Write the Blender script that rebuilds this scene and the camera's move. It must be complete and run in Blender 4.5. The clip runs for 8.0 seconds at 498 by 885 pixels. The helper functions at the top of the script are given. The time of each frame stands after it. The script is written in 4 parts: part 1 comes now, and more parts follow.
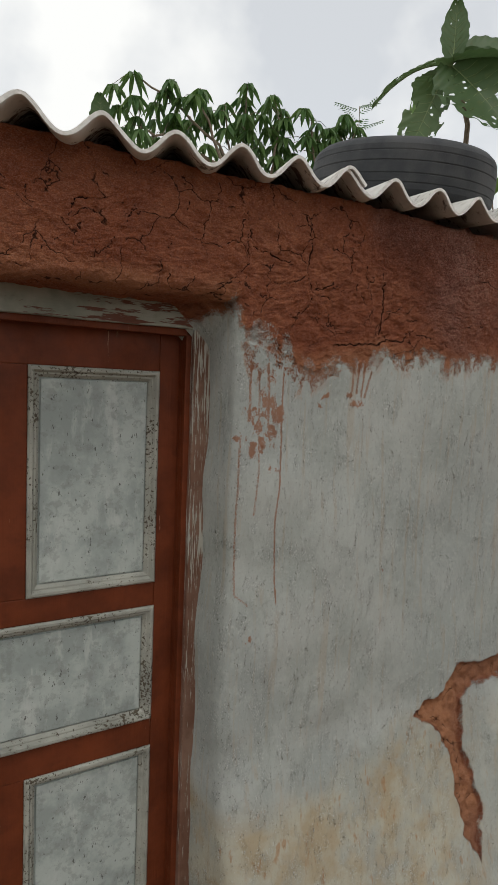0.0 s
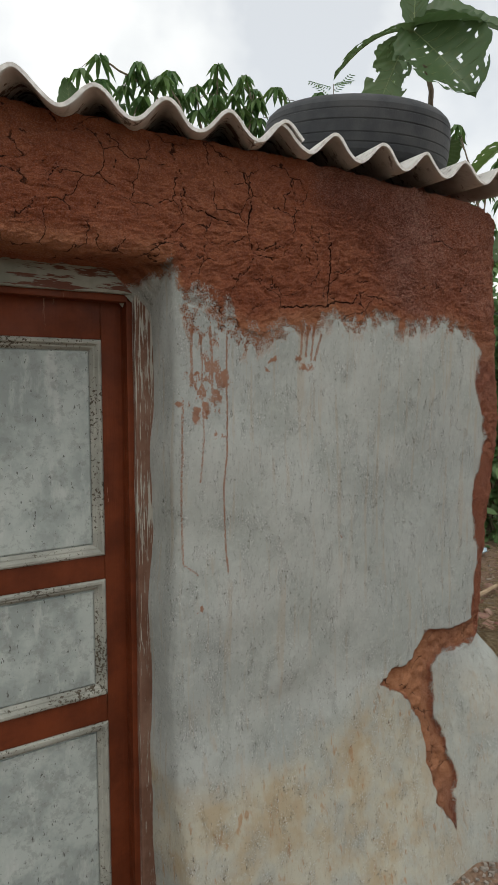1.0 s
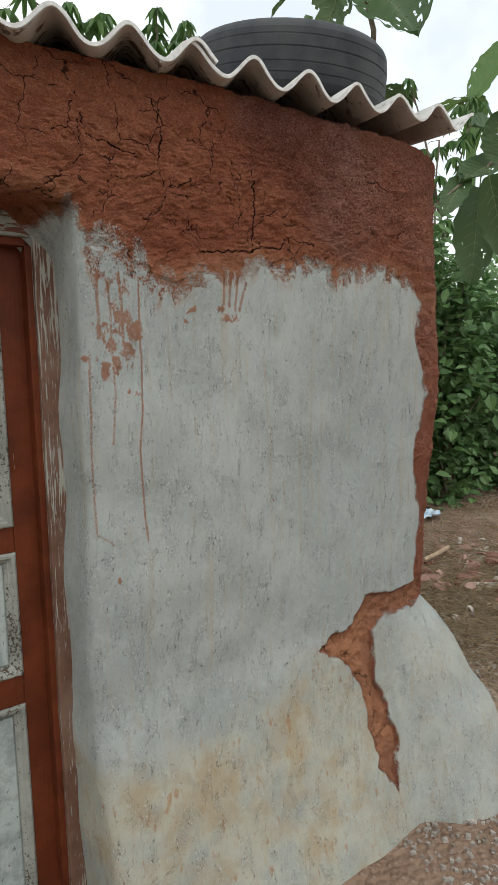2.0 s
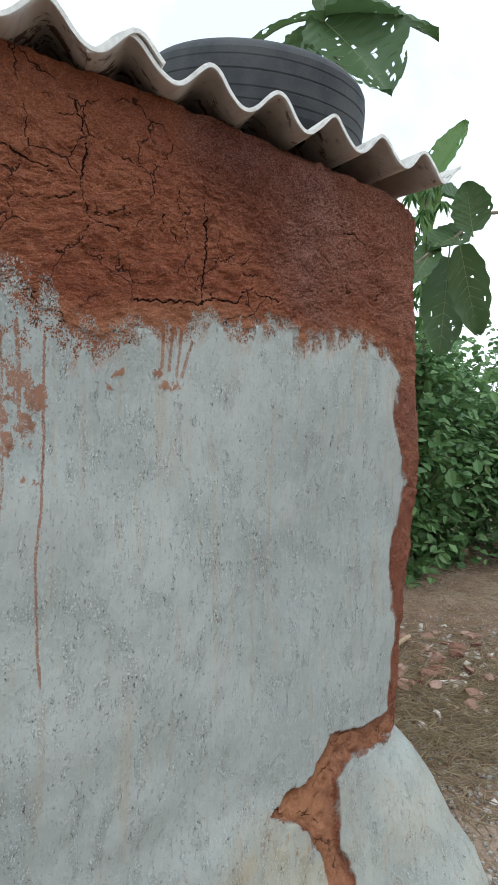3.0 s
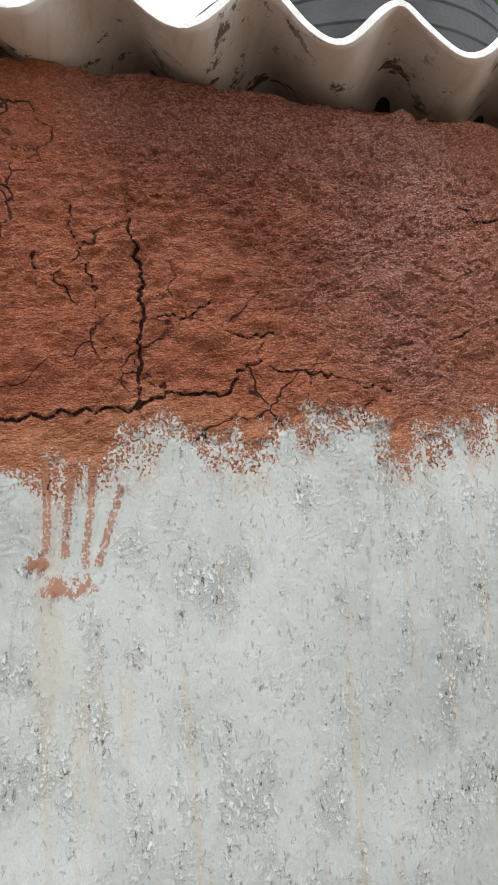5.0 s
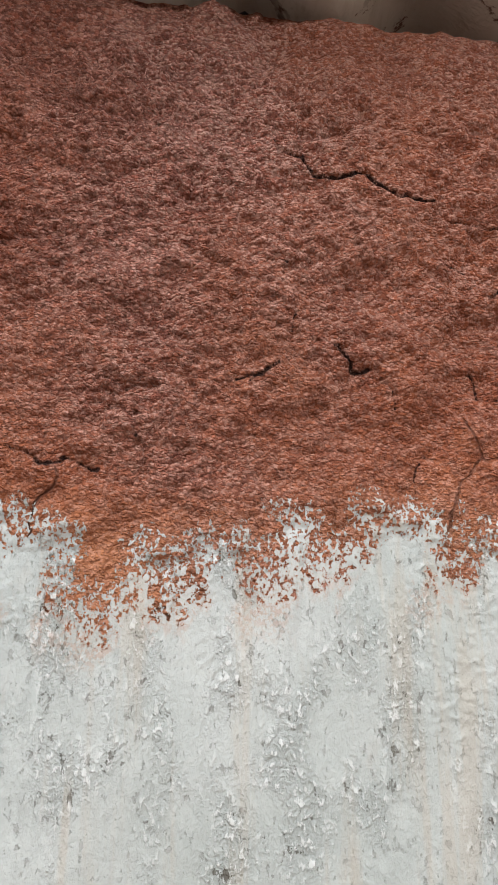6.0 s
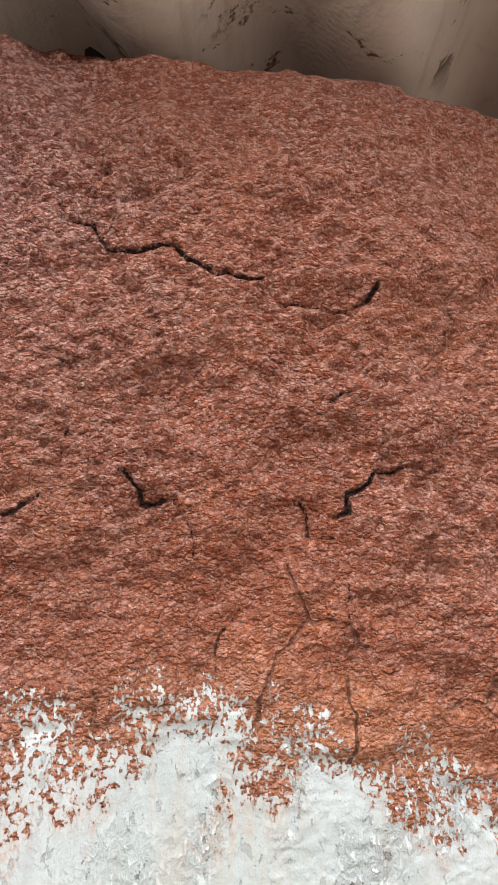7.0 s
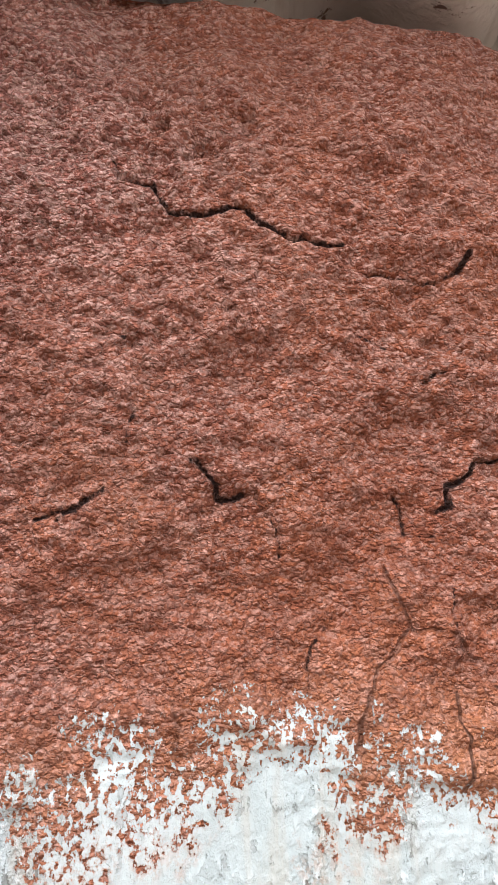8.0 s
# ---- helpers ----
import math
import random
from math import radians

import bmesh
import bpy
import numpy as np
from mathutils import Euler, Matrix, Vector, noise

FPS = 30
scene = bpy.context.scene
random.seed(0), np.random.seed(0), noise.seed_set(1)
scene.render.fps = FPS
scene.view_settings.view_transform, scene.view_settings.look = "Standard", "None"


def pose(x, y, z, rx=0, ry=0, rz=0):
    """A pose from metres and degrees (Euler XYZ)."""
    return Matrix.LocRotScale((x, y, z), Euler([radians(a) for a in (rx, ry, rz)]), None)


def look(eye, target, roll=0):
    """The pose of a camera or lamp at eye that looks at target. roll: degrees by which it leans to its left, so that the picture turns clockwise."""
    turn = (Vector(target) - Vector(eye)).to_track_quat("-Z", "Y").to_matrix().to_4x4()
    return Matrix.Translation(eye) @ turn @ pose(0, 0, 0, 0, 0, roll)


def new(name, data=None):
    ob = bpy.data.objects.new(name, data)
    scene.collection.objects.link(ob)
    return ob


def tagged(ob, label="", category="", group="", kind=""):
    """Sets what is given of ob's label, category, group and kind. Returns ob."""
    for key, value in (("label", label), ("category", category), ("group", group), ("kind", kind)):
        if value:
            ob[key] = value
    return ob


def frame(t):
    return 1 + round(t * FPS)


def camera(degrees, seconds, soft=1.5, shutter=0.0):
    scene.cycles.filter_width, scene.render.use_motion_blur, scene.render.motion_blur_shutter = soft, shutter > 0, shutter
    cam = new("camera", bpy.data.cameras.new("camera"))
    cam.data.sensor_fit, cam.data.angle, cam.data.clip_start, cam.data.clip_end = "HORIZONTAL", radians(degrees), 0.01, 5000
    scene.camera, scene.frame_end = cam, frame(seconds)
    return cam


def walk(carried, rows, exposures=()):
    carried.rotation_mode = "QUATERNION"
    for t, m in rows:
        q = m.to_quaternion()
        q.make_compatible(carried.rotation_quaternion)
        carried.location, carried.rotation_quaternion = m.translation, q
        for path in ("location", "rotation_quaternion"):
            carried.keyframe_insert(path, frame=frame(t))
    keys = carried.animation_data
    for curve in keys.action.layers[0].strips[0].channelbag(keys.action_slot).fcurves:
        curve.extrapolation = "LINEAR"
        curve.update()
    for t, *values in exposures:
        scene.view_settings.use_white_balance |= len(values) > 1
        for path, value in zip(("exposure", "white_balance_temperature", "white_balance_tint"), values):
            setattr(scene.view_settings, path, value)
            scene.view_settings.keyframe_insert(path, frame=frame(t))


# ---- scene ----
cam = camera(44.2, 8.0, 0.9)
PATH = [
    (0, (0.071, 0.183, 1.548), (1.124, 1.876, 1.39), 2.2),
    (0.5, (0.128, 0.177, 1.503), (1.159, 1.883, 1.336), -0.3),
    (1, (0.196, 0.135, 1.482), (1.247, 1.827, 1.302), 0.1),
    (1.5, (0.195, 0.117, 1.449), (1.267, 1.792, 1.234), -2.2),
    (2, (0.337, 0.17, 1.441), (1.478, 1.789, 1.166), -0.8),
    (2.2, (0.386, 0.189, 1.434), (1.548, 1.797, 1.177), 0.1),
    (3.3, (0.612, 0.559, 1.505), (1.912, 2.079, 1.451), 1.2),
    (3.5, (0.65, 0.627, 1.52), (1.956, 2.14, 1.433), 1.1),
    (4, (0.76, 0.715, 1.528), (1.925, 2.339, 1.453), 0.1),
    (4.2, (0.846, 0.72, 1.552), (1.958, 2.382, 1.564), -1.0),
    (5.3, (1.303, 0.922, 1.575), (1.705, 2.846, 1.946), -3.9),
    (5.5, (1.39, 0.98, 1.599), (1.807, 2.896, 1.991), -4.5),
    (6, (1.519, 1.05, 1.65), (1.766, 2.99, 2.068), 0.5),
    (6.1, (1.558, 1.057, 1.665), (1.696, 3.015, 2.053), 2.5),
    (6.5, (1.638, 1.092, 1.701), (1.652, 3.044, 2.134), 3.9),
    (7, (1.642, 1.107, 1.729), (1.882, 3.031, 2.222), 0.1),
    (7.5, (1.617, 1.134, 1.739), (1.883, 3.061, 2.203), -0.3),
    (8, (1.606, 1.146, 1.734), (1.869, 3.07, 2.211), -0.4),
]
EXPOSURE = [(0.0, -0.86, 6600, 8), (2.2, -0.40, 6200, 5), (3.3, -0.18, 5750, 3), (4.0, 0.13, 5900, 6), (4.2, 0.42, 5900, 6), (5.5, 0.50, 6250, 10), (6.5, 0.80, 6150, 11), (7.2, 1.00, 6050, 10), (8.0, 1.10, 5800, 9)]
walk(cam, [(t, look(eye, target, roll)) for t, eye, target, roll in PATH], EXPOSURE)

# ---- light ----
SUN_EL, SUN_AZ = 60.0, 215.0  # degrees; azimuth clockwise from +y
world = bpy.data.worlds.new("sky")
scene.world = world
world.use_nodes = True
wn, wl = world.node_tree.nodes, world.node_tree.links
wn.clear()
w_out, w_bg = wn.new("ShaderNodeOutputWorld"), wn.new("ShaderNodeBackground")
w_sky = wn.new("ShaderNodeTexSky")
w_sky.sky_type, w_sky.sun_disc = "NISHITA", False
w_sky.sun_elevation, w_sky.sun_rotation = radians(SUN_EL), radians(SUN_AZ)
w_sky.air_density, w_sky.dust_density = 1.0, 2.5
w_co, w_noise = wn.new("ShaderNodeTexCoord"), wn.new("ShaderNodeTexNoise")
w_noise.inputs["Scale"].default_value, w_noise.inputs["Detail"].default_value = 2.6, 6.0
w_noise.inputs["Roughness"].default_value = 0.5
w_ramp = wn.new("ShaderNodeValToRGB")
w_ramp.color_ramp.elements[0].position, w_ramp.color_ramp.elements[1].position = 0.40, 0.54
w_ramp.color_ramp.elements[0].color = (0.62, 0.62, 0.62, 1)
w_gain = wn.new("ShaderNodeMix")
w_gain.data_type, w_gain.blend_type = "RGBA", "MULTIPLY"
w_gain.inputs["Factor"].default_value = 1.0
w_gain.inputs["B"].default_value = (0.20, 0.20, 0.20, 1)
w_mix = wn.new("ShaderNodeMix")
w_mix.data_type = "RGBA"
w_mix.inputs["B"].default_value = (1.80, 1.81, 1.82, 1)
wl.new(w_co.outputs["Generated"], w_noise.inputs["Vector"])
wl.new(w_noise.outputs["Fac"], w_ramp.inputs["Fac"])
wl.new(w_sky.outputs["Color"], w_gain.inputs["A"])
wl.new(w_gain.outputs["Result"], w_mix.inputs["A"])
wl.new(w_ramp.outputs["Color"], w_mix.inputs["Factor"])
wl.new(w_mix.outputs["Result"], w_bg.inputs["Color"])
wl.new(w_bg.outputs["Background"], w_out.inputs["Surface"])
sun_data = bpy.data.lights.new("sun", "SUN")
sun_data.energy, sun_data.angle, sun_data.color = 1.15, radians(14), (1.0, 0.97, 0.93)
sun = new("sun", sun_data)
sa, se = radians(SUN_AZ), radians(SUN_EL)
sun.matrix_world = look((20 * math.sin(sa) * math.cos(se), 20 * math.cos(sa) * math.cos(se), 20 * math.sin(se)), (0, 0, 0))


# ---- material kit ----
class Kit:
    """A node material under construction."""

    def __init__(self, name, rough=0.8, metal=0.0):
        self.mat = bpy.data.materials.new(name)
        self.mat.use_nodes = True
        self.n, self.l = self.mat.node_tree.nodes, self.mat.node_tree.links
        self.bsdf = self.n["Principled BSDF"]
        self.bsdf.inputs["Roughness"].default_value = rough
        self.bsdf.inputs["Metallic"].default_value = metal
        self.co = self.n.new("ShaderNodeTexCoord").outputs["Object"]

    def link(self, a, b):
        if hasattr(a, "links"):
            self.l.new(a, b)
        else:
            b.default_value = a

    def at(self, sx=1.0, sy=1.0, sz=1.0):
        m = self.n.new("ShaderNodeMapping")
        m.inputs["Scale"].default_value = (sx, sy, sz)
        self.l.new(self.co, m.inputs["Vector"])
        return m.outputs["Vector"]

    def noise(self, scale, detail=4.0, rough=0.55, vec=None, warp=0.0):
        t = self.n.new("ShaderNodeTexNoise")
        t.inputs["Scale"].default_value, t.inputs["Detail"].default_value = scale, detail
        t.inputs["Roughness"].default_value, t.inputs["Distortion"].default_value = rough, warp
        self.l.new(vec or self.co, t.inputs["Vector"])
        return t.outputs["Fac"]

    def cells(self, scale, feature="F1", vec=None):
        t = self.n.new("ShaderNodeTexVoronoi")
        t.feature = feature
        t.inputs["Scale"].default_value = scale
        self.l.new(vec or self.co, t.inputs["Vector"])
        return t.outputs["Distance"]

    def grains(self, vec):
        """Distance to the nearest grain's middle, and that grain's own chance value."""
        t = self.n.new("ShaderNodeTexVoronoi")
        t.inputs["Scale"].default_value = 1.0
        self.l.new(vec, t.inputs["Vector"])
        c = self.n.new("ShaderNodeSeparateColor")
        self.l.new(t.outputs["Color"], c.inputs["Color"])
        return t.outputs["Distance"], c.outputs[0]

    def bent(self, vec, scale, size):
        """A mapping shaken by fine noise."""
        t = self.n.new("ShaderNodeTexNoise")
        t.inputs["Scale"].default_value, t.inputs["Detail"].default_value = scale, 2.0
        self.l.new(self.co, t.inputs["Vector"])
        m = self.n.new("ShaderNodeVectorMath")
        m.operation = "MULTIPLY_ADD"
        self.l.new(t.outputs["Color"], m.inputs[0])
        m.inputs[1].default_value = (size, size, size)
        self.l.new(vec, m.inputs[2])
        return m.outputs["Vector"]

    def warped(self, scale, size):
        t = self.n.new("ShaderNodeTexNoise")
        t.inputs["Scale"].default_value, t.inputs["Detail"].default_value = scale, 3.0
        self.l.new(self.co, t.inputs["Vector"])
        m = self.n.new("ShaderNodeVectorMath")
        m.operation = "MULTIPLY_ADD"
        self.l.new(t.outputs["Color"], m.inputs[0])
        m.inputs[1].default_value = (size, size, size)
        self.l.new(self.co, m.inputs[2])
        return m.outputs["Vector"]

    def span(self, v, a, b, lo=0.0, hi=1.0):
        m = self.n.new("ShaderNodeMapRange")
        m.interpolation_type = "SMOOTHSTEP"
        self.link(v, m.inputs["Value"])
        for key, value in (("From Min", a), ("From Max", b), ("To Min", lo), ("To Max", hi)):
            m.inputs[key].default_value = value
        return m.outputs["Result"]

    def sums(self, op, a, b=0.0, c=0.0):
        m = self.n.new("ShaderNodeMath")
        m.operation = op
        for k, v in enumerate((a, b, c)):
            self.link(v, m.inputs[k])
        return m.outputs["Value"]

    def mix(self, f, a, b, blend="MIX"):
        m = self.n.new("ShaderNodeMix")
        m.data_type, m.blend_type = "RGBA", blend
        self.link(f, m.inputs["Factor"])
        for v, key in ((a, "A"), (b, "B")):
            self.link((*v, 1.0) if isinstance(v, tuple) else v, m.inputs[key])
        return m.outputs["Result"]

    def attr(self, name):
        a = self.n.new("ShaderNodeAttribute")
        a.attribute_name = name
        return a.outputs["Fac"]

    def chance(self):
        return self.n.new("ShaderNodeObjectInfo").outputs["Random"]

    def island(self):
        return self.n.new("ShaderNodeNewGeometry").outputs["Random Per Island"]

    def done(self, color, bump=None, depth=0.002, rough=None):
        self.link((*color, 1.0) if isinstance(color, tuple) else color, self.bsdf.inputs["Base Color"])
        if rough is not None:
            self.link(rough, self.bsdf.inputs["Roughness"])
        if bump is not None:
            b = self.n.new("ShaderNodeBump")
            b.inputs["Distance"].default_value = depth
            self.link(bump, b.inputs["Height"])
            self.l.new(b.outputs["Normal"], self.bsdf.inputs["Normal"])
        return self.mat


def wall_material():
    k = Kit("mud_and_limewash", 0.92)
    coat, rag, crack, stain = k.attr("coat"), k.attr("rag"), k.attr("crack"), k.attr("stain")
    dark, low, pale, clod, dust = k.attr("dark"), k.attr("low"), k.attr("pale"), k.attr("clod"), k.attr("dust")
    # bare mud: crumbs, chopped straw and hollows
    big, mid = k.noise(5.0, 5), k.noise(45.0, 6, 0.6)
    coarse = k.noise(1.0, 4, 0.62, k.at(105.0, 105.0, 150.0))
    fibre = k.noise(1.0, 3, 0.62, k.at(300.0, 300.0, 420.0), 0.9)
    mud = k.mix(k.span(big, 0.38, 0.62), (0.265, 0.075, 0.030), (0.335, 0.112, 0.050))
    mud = k.mix(k.span(mid, 0.42, 0.60, 0.0, 0.5), mud, (0.205, 0.056, 0.026))
    mud = k.mix(pale, mud, (0.46, 0.205, 0.10))
    darkmud = k.mix(k.span(k.noise(14.0, 5), 0.40, 0.60), (0.39, 0.155, 0.118), (0.52, 0.245, 0.195))
    wetmud = k.mix(k.span(k.noise(14.0, 5), 0.40, 0.60), (0.205, 0.056, 0.029), (0.29, 0.086, 0.044))
    darkmud = k.mix(dust, wetmud, darkmud)
    mud = k.mix(k.sums("MULTIPLY", dark, 0.9), mud, darkmud)
    crumbly = k.sums("MULTIPLY_ADD", dark, 0.45, 0.55)
    # grains: each with its own tone, open gaps between them here and there
    gd, gv = k.grains(k.bent(k.at(370.0, 370.0, 500.0), 330.0, 1.5))
    fd, fv = k.grains(k.bent(k.at(720.0, 720.0, 900.0), 600.0, 1.3))
    mud = k.mix(k.sums("MULTIPLY", k.span(clod, 0.60, 0.85), k.sums("MULTIPLY_ADD", dark, 0.25, 0.05)), mud, (0.42, 0.20, 0.145))
    mud = k.mix(k.sums("MULTIPLY", k.span(gv, 0.62, 0.70), k.sums("MULTIPLY_ADD", dust, 0.55, 0.12)), mud, (0.60, 0.355, 0.28))
    mud = k.mix(k.sums("MULTIPLY", k.span(fv, 0.70, 0.76), k.sums("MULTIPLY_ADD", dust, 0.50, 0.12)), mud, (0.66, 0.41, 0.325))
    mud = k.mix(k.sums("MULTIPLY", k.span(gv, 0.30, 0.24), k.sums("MULTIPLY_ADD", dark, 0.4, 0.15)), mud, (0.13, 0.042, 0.028))
    # shade in the gaps between grains, painted near-black over the mud
    shaded_hollow = k.sums("MULTIPLY", k.span(k.sums("MULTIPLY_ADD", coarse, -1.3, gd), -0.10, 0.06), crumbly)
    shaded_hollow = k.sums("MAXIMUM", shaded_hollow, k.sums("MULTIPLY", k.span(fibre, 0.45, 0.38), crumbly))
    mud = k.mix(k.sums("MULTIPLY", shaded_hollow, k.sums("MULTIPLY_ADD", pale, -0.3, 0.45)), mud, (0.050, 0.014, 0.009))
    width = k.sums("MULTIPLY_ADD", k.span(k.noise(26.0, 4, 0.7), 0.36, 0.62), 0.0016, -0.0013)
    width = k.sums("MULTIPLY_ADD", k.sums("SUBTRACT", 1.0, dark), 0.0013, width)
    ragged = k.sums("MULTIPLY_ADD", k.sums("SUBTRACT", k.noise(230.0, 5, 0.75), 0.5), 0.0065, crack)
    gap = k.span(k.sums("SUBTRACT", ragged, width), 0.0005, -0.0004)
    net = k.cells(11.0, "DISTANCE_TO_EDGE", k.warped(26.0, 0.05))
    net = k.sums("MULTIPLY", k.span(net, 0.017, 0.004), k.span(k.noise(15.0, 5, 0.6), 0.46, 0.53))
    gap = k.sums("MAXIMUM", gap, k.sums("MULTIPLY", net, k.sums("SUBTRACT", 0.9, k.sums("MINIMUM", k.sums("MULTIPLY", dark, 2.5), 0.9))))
    # cracks coloured near-black to stand in for the shade of their depth
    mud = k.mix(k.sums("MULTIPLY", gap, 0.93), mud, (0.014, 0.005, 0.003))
    # limewash
    tone = k.noise(7.0, 6, 0.6)
    grey = k.mix(k.span(tone, 0.34, 0.66), (0.315, 0.335, 0.31), (0.385, 0.40, 0.375))
    grey = k.mix(k.span(k.noise(2.2, 3), 0.42, 0.62, 0.0, 0.4), grey, (0.29, 0.315, 0.305))
    grey = k.mix(k.span(k.noise(60.0, 5, 0.65), 0.50, 0.62, 0.0, 0.2), grey, (0.47, 0.485, 0.455))
    beige = k.mix(k.span(k.noise(9.0, 5), 0.42, 0.6), (0.42, 0.385, 0.29), (0.37, 0.285, 0.165))
    grey = k.mix(k.sums("MULTIPLY", low, k.span(tone, 0.35, 0.6, 0.2, 0.85)), grey, beige)
    runs = k.noise(1.0, 5, 0.6, k.at(48.0, 48.0, 3.0))
    grey = k.mix(k.span(runs, 0.54, 0.66, 0.0, 0.28), grey, (0.36, 0.275, 0.185))
    sooty = k.noise(1.0, 5, 0.65, k.at(75.0, 75.0, 16.0))
    grey = k.mix(k.span(sooty, 0.57, 0.69, 0.0, 0.2), grey, (0.20, 0.205, 0.19))
    daub = k.noise(1.0, 5, 0.62, k.at(42.0, 42.0, 13.0))
    grey = k.mix(k.sums("MULTIPLY", k.span(daub, 0.60, 0.68), k.sums("MULTIPLY_ADD", low, 0.7, 0.06)), grey, (0.33, 0.185, 0.09))
    rough_band = k.span(k.noise(1.0, 5, 0.6, k.at(34.0, 34.0, 18.0)), 0.46, 0.66)
    relief = k.noise(1.0, 4, 0.68, k.at(300.0, 300.0, 210.0))
    pits = k.sums("MULTIPLY", k.span(relief, 0.365, 0.335), k.sums("MULTIPLY_ADD", rough_band, 0.4, 0.15))
    nicks = k.span(k.noise(1.0, 4, 0.68, k.at(190.0, 190.0, 110.0)), 0.612, 0.628)
    nicks = k.sums("MULTIPLY", nicks, k.sums("MULTIPLY_ADD", rough_band, 0.7, 0.3))
    grey = k.mix(k.sums("MULTIPLY", pits, 0.45), grey, (0.20, 0.185, 0.16))
    grey = k.mix(k.sums("MULTIPLY", nicks, 0.85), grey, (0.085, 0.075, 0.058))
    pits = k.sums("MAXIMUM", pits, nicks)
    # highlights on the raised grain, painted as paler wash
    grey = k.mix(k.sums("MULTIPLY", k.span(relief, 0.54, 0.62), k.sums("MULTIPLY_ADD", rough_band, 0.6, 0.05)), grey, (0.62, 0.625, 0.60))
    # where the wash still holds
    flake = k.span(k.noise(1.0, 4, 0.68, k.at(400.0, 400.0, 320.0)), 0.39, 0.61)
    patch = k.span(k.noise(1.0, 4, 0.6, k.at(26.0, 26.0, 17.0)), 0.36, 0.64)
    edge = k.sums("MULTIPLY_ADD", flake, 0.5, k.sums("MULTIPLY_ADD", patch, 0.5, -0.5))
    wash = k.sums("MULTIPLY_ADD", edge, rag, coat)
    hold = k.span(wash, -0.0009, 0.0009)
    smear = k.span(k.sums("MULTIPLY_ADD", k.sums("SUBTRACT", patch, 0.55), rag, coat), -0.01, 0.03, 1.0, 0.0)
    smear = k.sums("MULTIPLY", smear, k.span(flake, 0.75, 0.25, 0.15, 1.0))
    grey = k.mix(k.sums("MULTIPLY", k.sums("MINIMUM", k.sums("MULTIPLY", rag, 6.0), 0.8), smear), grey, (0.34, 0.155, 0.072))
    wet = k.span(k.sums("MULTIPLY_ADD", k.sums("SUBTRACT", flake, 0.5), 0.35, stain), 0.42, 0.72, 0.0, 0.8)
    grey = k.mix(wet, grey, (0.25, 0.092, 0.038))
    hair = k.span(k.sums("ADD", crack, k.sums("MULTIPLY", k.sums("SUBTRACT", k.noise(200.0, 3), 0.5), 0.004)), 0.0012, 0.0002)
    # the wash's hairline cracks get painted shade as well
    grey = k.mix(k.sums("MULTIPLY", hair, 0.75), grey, (0.06, 0.045, 0.035))
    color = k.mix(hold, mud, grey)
    mh = k.sums("MULTIPLY_ADD", k.span(coarse, 0.34, 0.66), 0.35, k.sums("MULTIPLY", k.span(mid, 0.3, 0.7), 0.65))
    mh = k.sums("MULTIPLY_ADD", k.span(gd, 0.75, 0.1), 0.34, mh)
    mh = k.sums("MULTIPLY_ADD", k.span(fd, 0.75, 0.1), 0.14, mh)
    mh = k.sums("MULTIPLY_ADD", shaded_hollow, -0.25, mh)
    mh = k.sums("MULTIPLY", mh, crumbly)
    mh = k.sums("MULTIPLY_ADD", gap, -0.9, mh)
    ph = k.sums("MULTIPLY_ADD", k.span(relief, 0.36, 0.64), k.sums("MULTIPLY_ADD", rough_band, 0.11, 0.03), k.sums("MULTIPLY", pits, -0.2))
    ph = k.sums("ADD", ph, 0.75)
    h = k.n.new("ShaderNodeMix")
    k.link(hold, h.inputs[0]), k.link(mh, h.inputs[2]), k.link(ph, h.inputs[3])
    k.bsdf.inputs["Specular IOR Level"].default_value = 0.15
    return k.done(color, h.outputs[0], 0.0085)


def mud_material():
    k = Kit("bare_mud", 0.93)
    c = k.mix(k.span(k.noise(6.0, 5), 0.3, 0.7), (0.28, 0.10, 0.05), (0.36, 0.14, 0.075))
    return k.done(c, k.noise(60.0, 6), 0.006)


def sheet_material():
    k = Kit("fibre_cement", 0.85)
    c = k.mix(k.span(k.noise(8.0, 6), 0.3, 0.7), (0.50, 0.485, 0.45), (0.64, 0.625, 0.59))
    c = k.mix(k.span(k.noise(1.0, 5, 0.6, k.at(60.0, 4.0, 60.0)), 0.5, 0.75, 0.0, 0.5), c, (0.33, 0.30, 0.26))
    spots = k.sums("MULTIPLY", k.span(k.noise(26.0, 6, 0.7), 0.54, 0.60), k.span(k.noise(5.0, 4), 0.50, 0.60))
    c = k.mix(k.sums("MULTIPLY", spots, 0.9), c, (0.075, 0.055, 0.042))
    smear = k.sums("MULTIPLY_ADD", k.sums("SUBTRACT", k.noise(1.0, 6, 0.7, k.at(22.0, 34.0, 22.0)), 0.5), 2.6, k.attr("mud"))
    c = k.mix(k.span(smear, 0.50, 0.62, 0.0, 0.9), c, (0.085, 0.036, 0.022))
    return k.done(c, k.noise(200.0, 4), 0.0012)


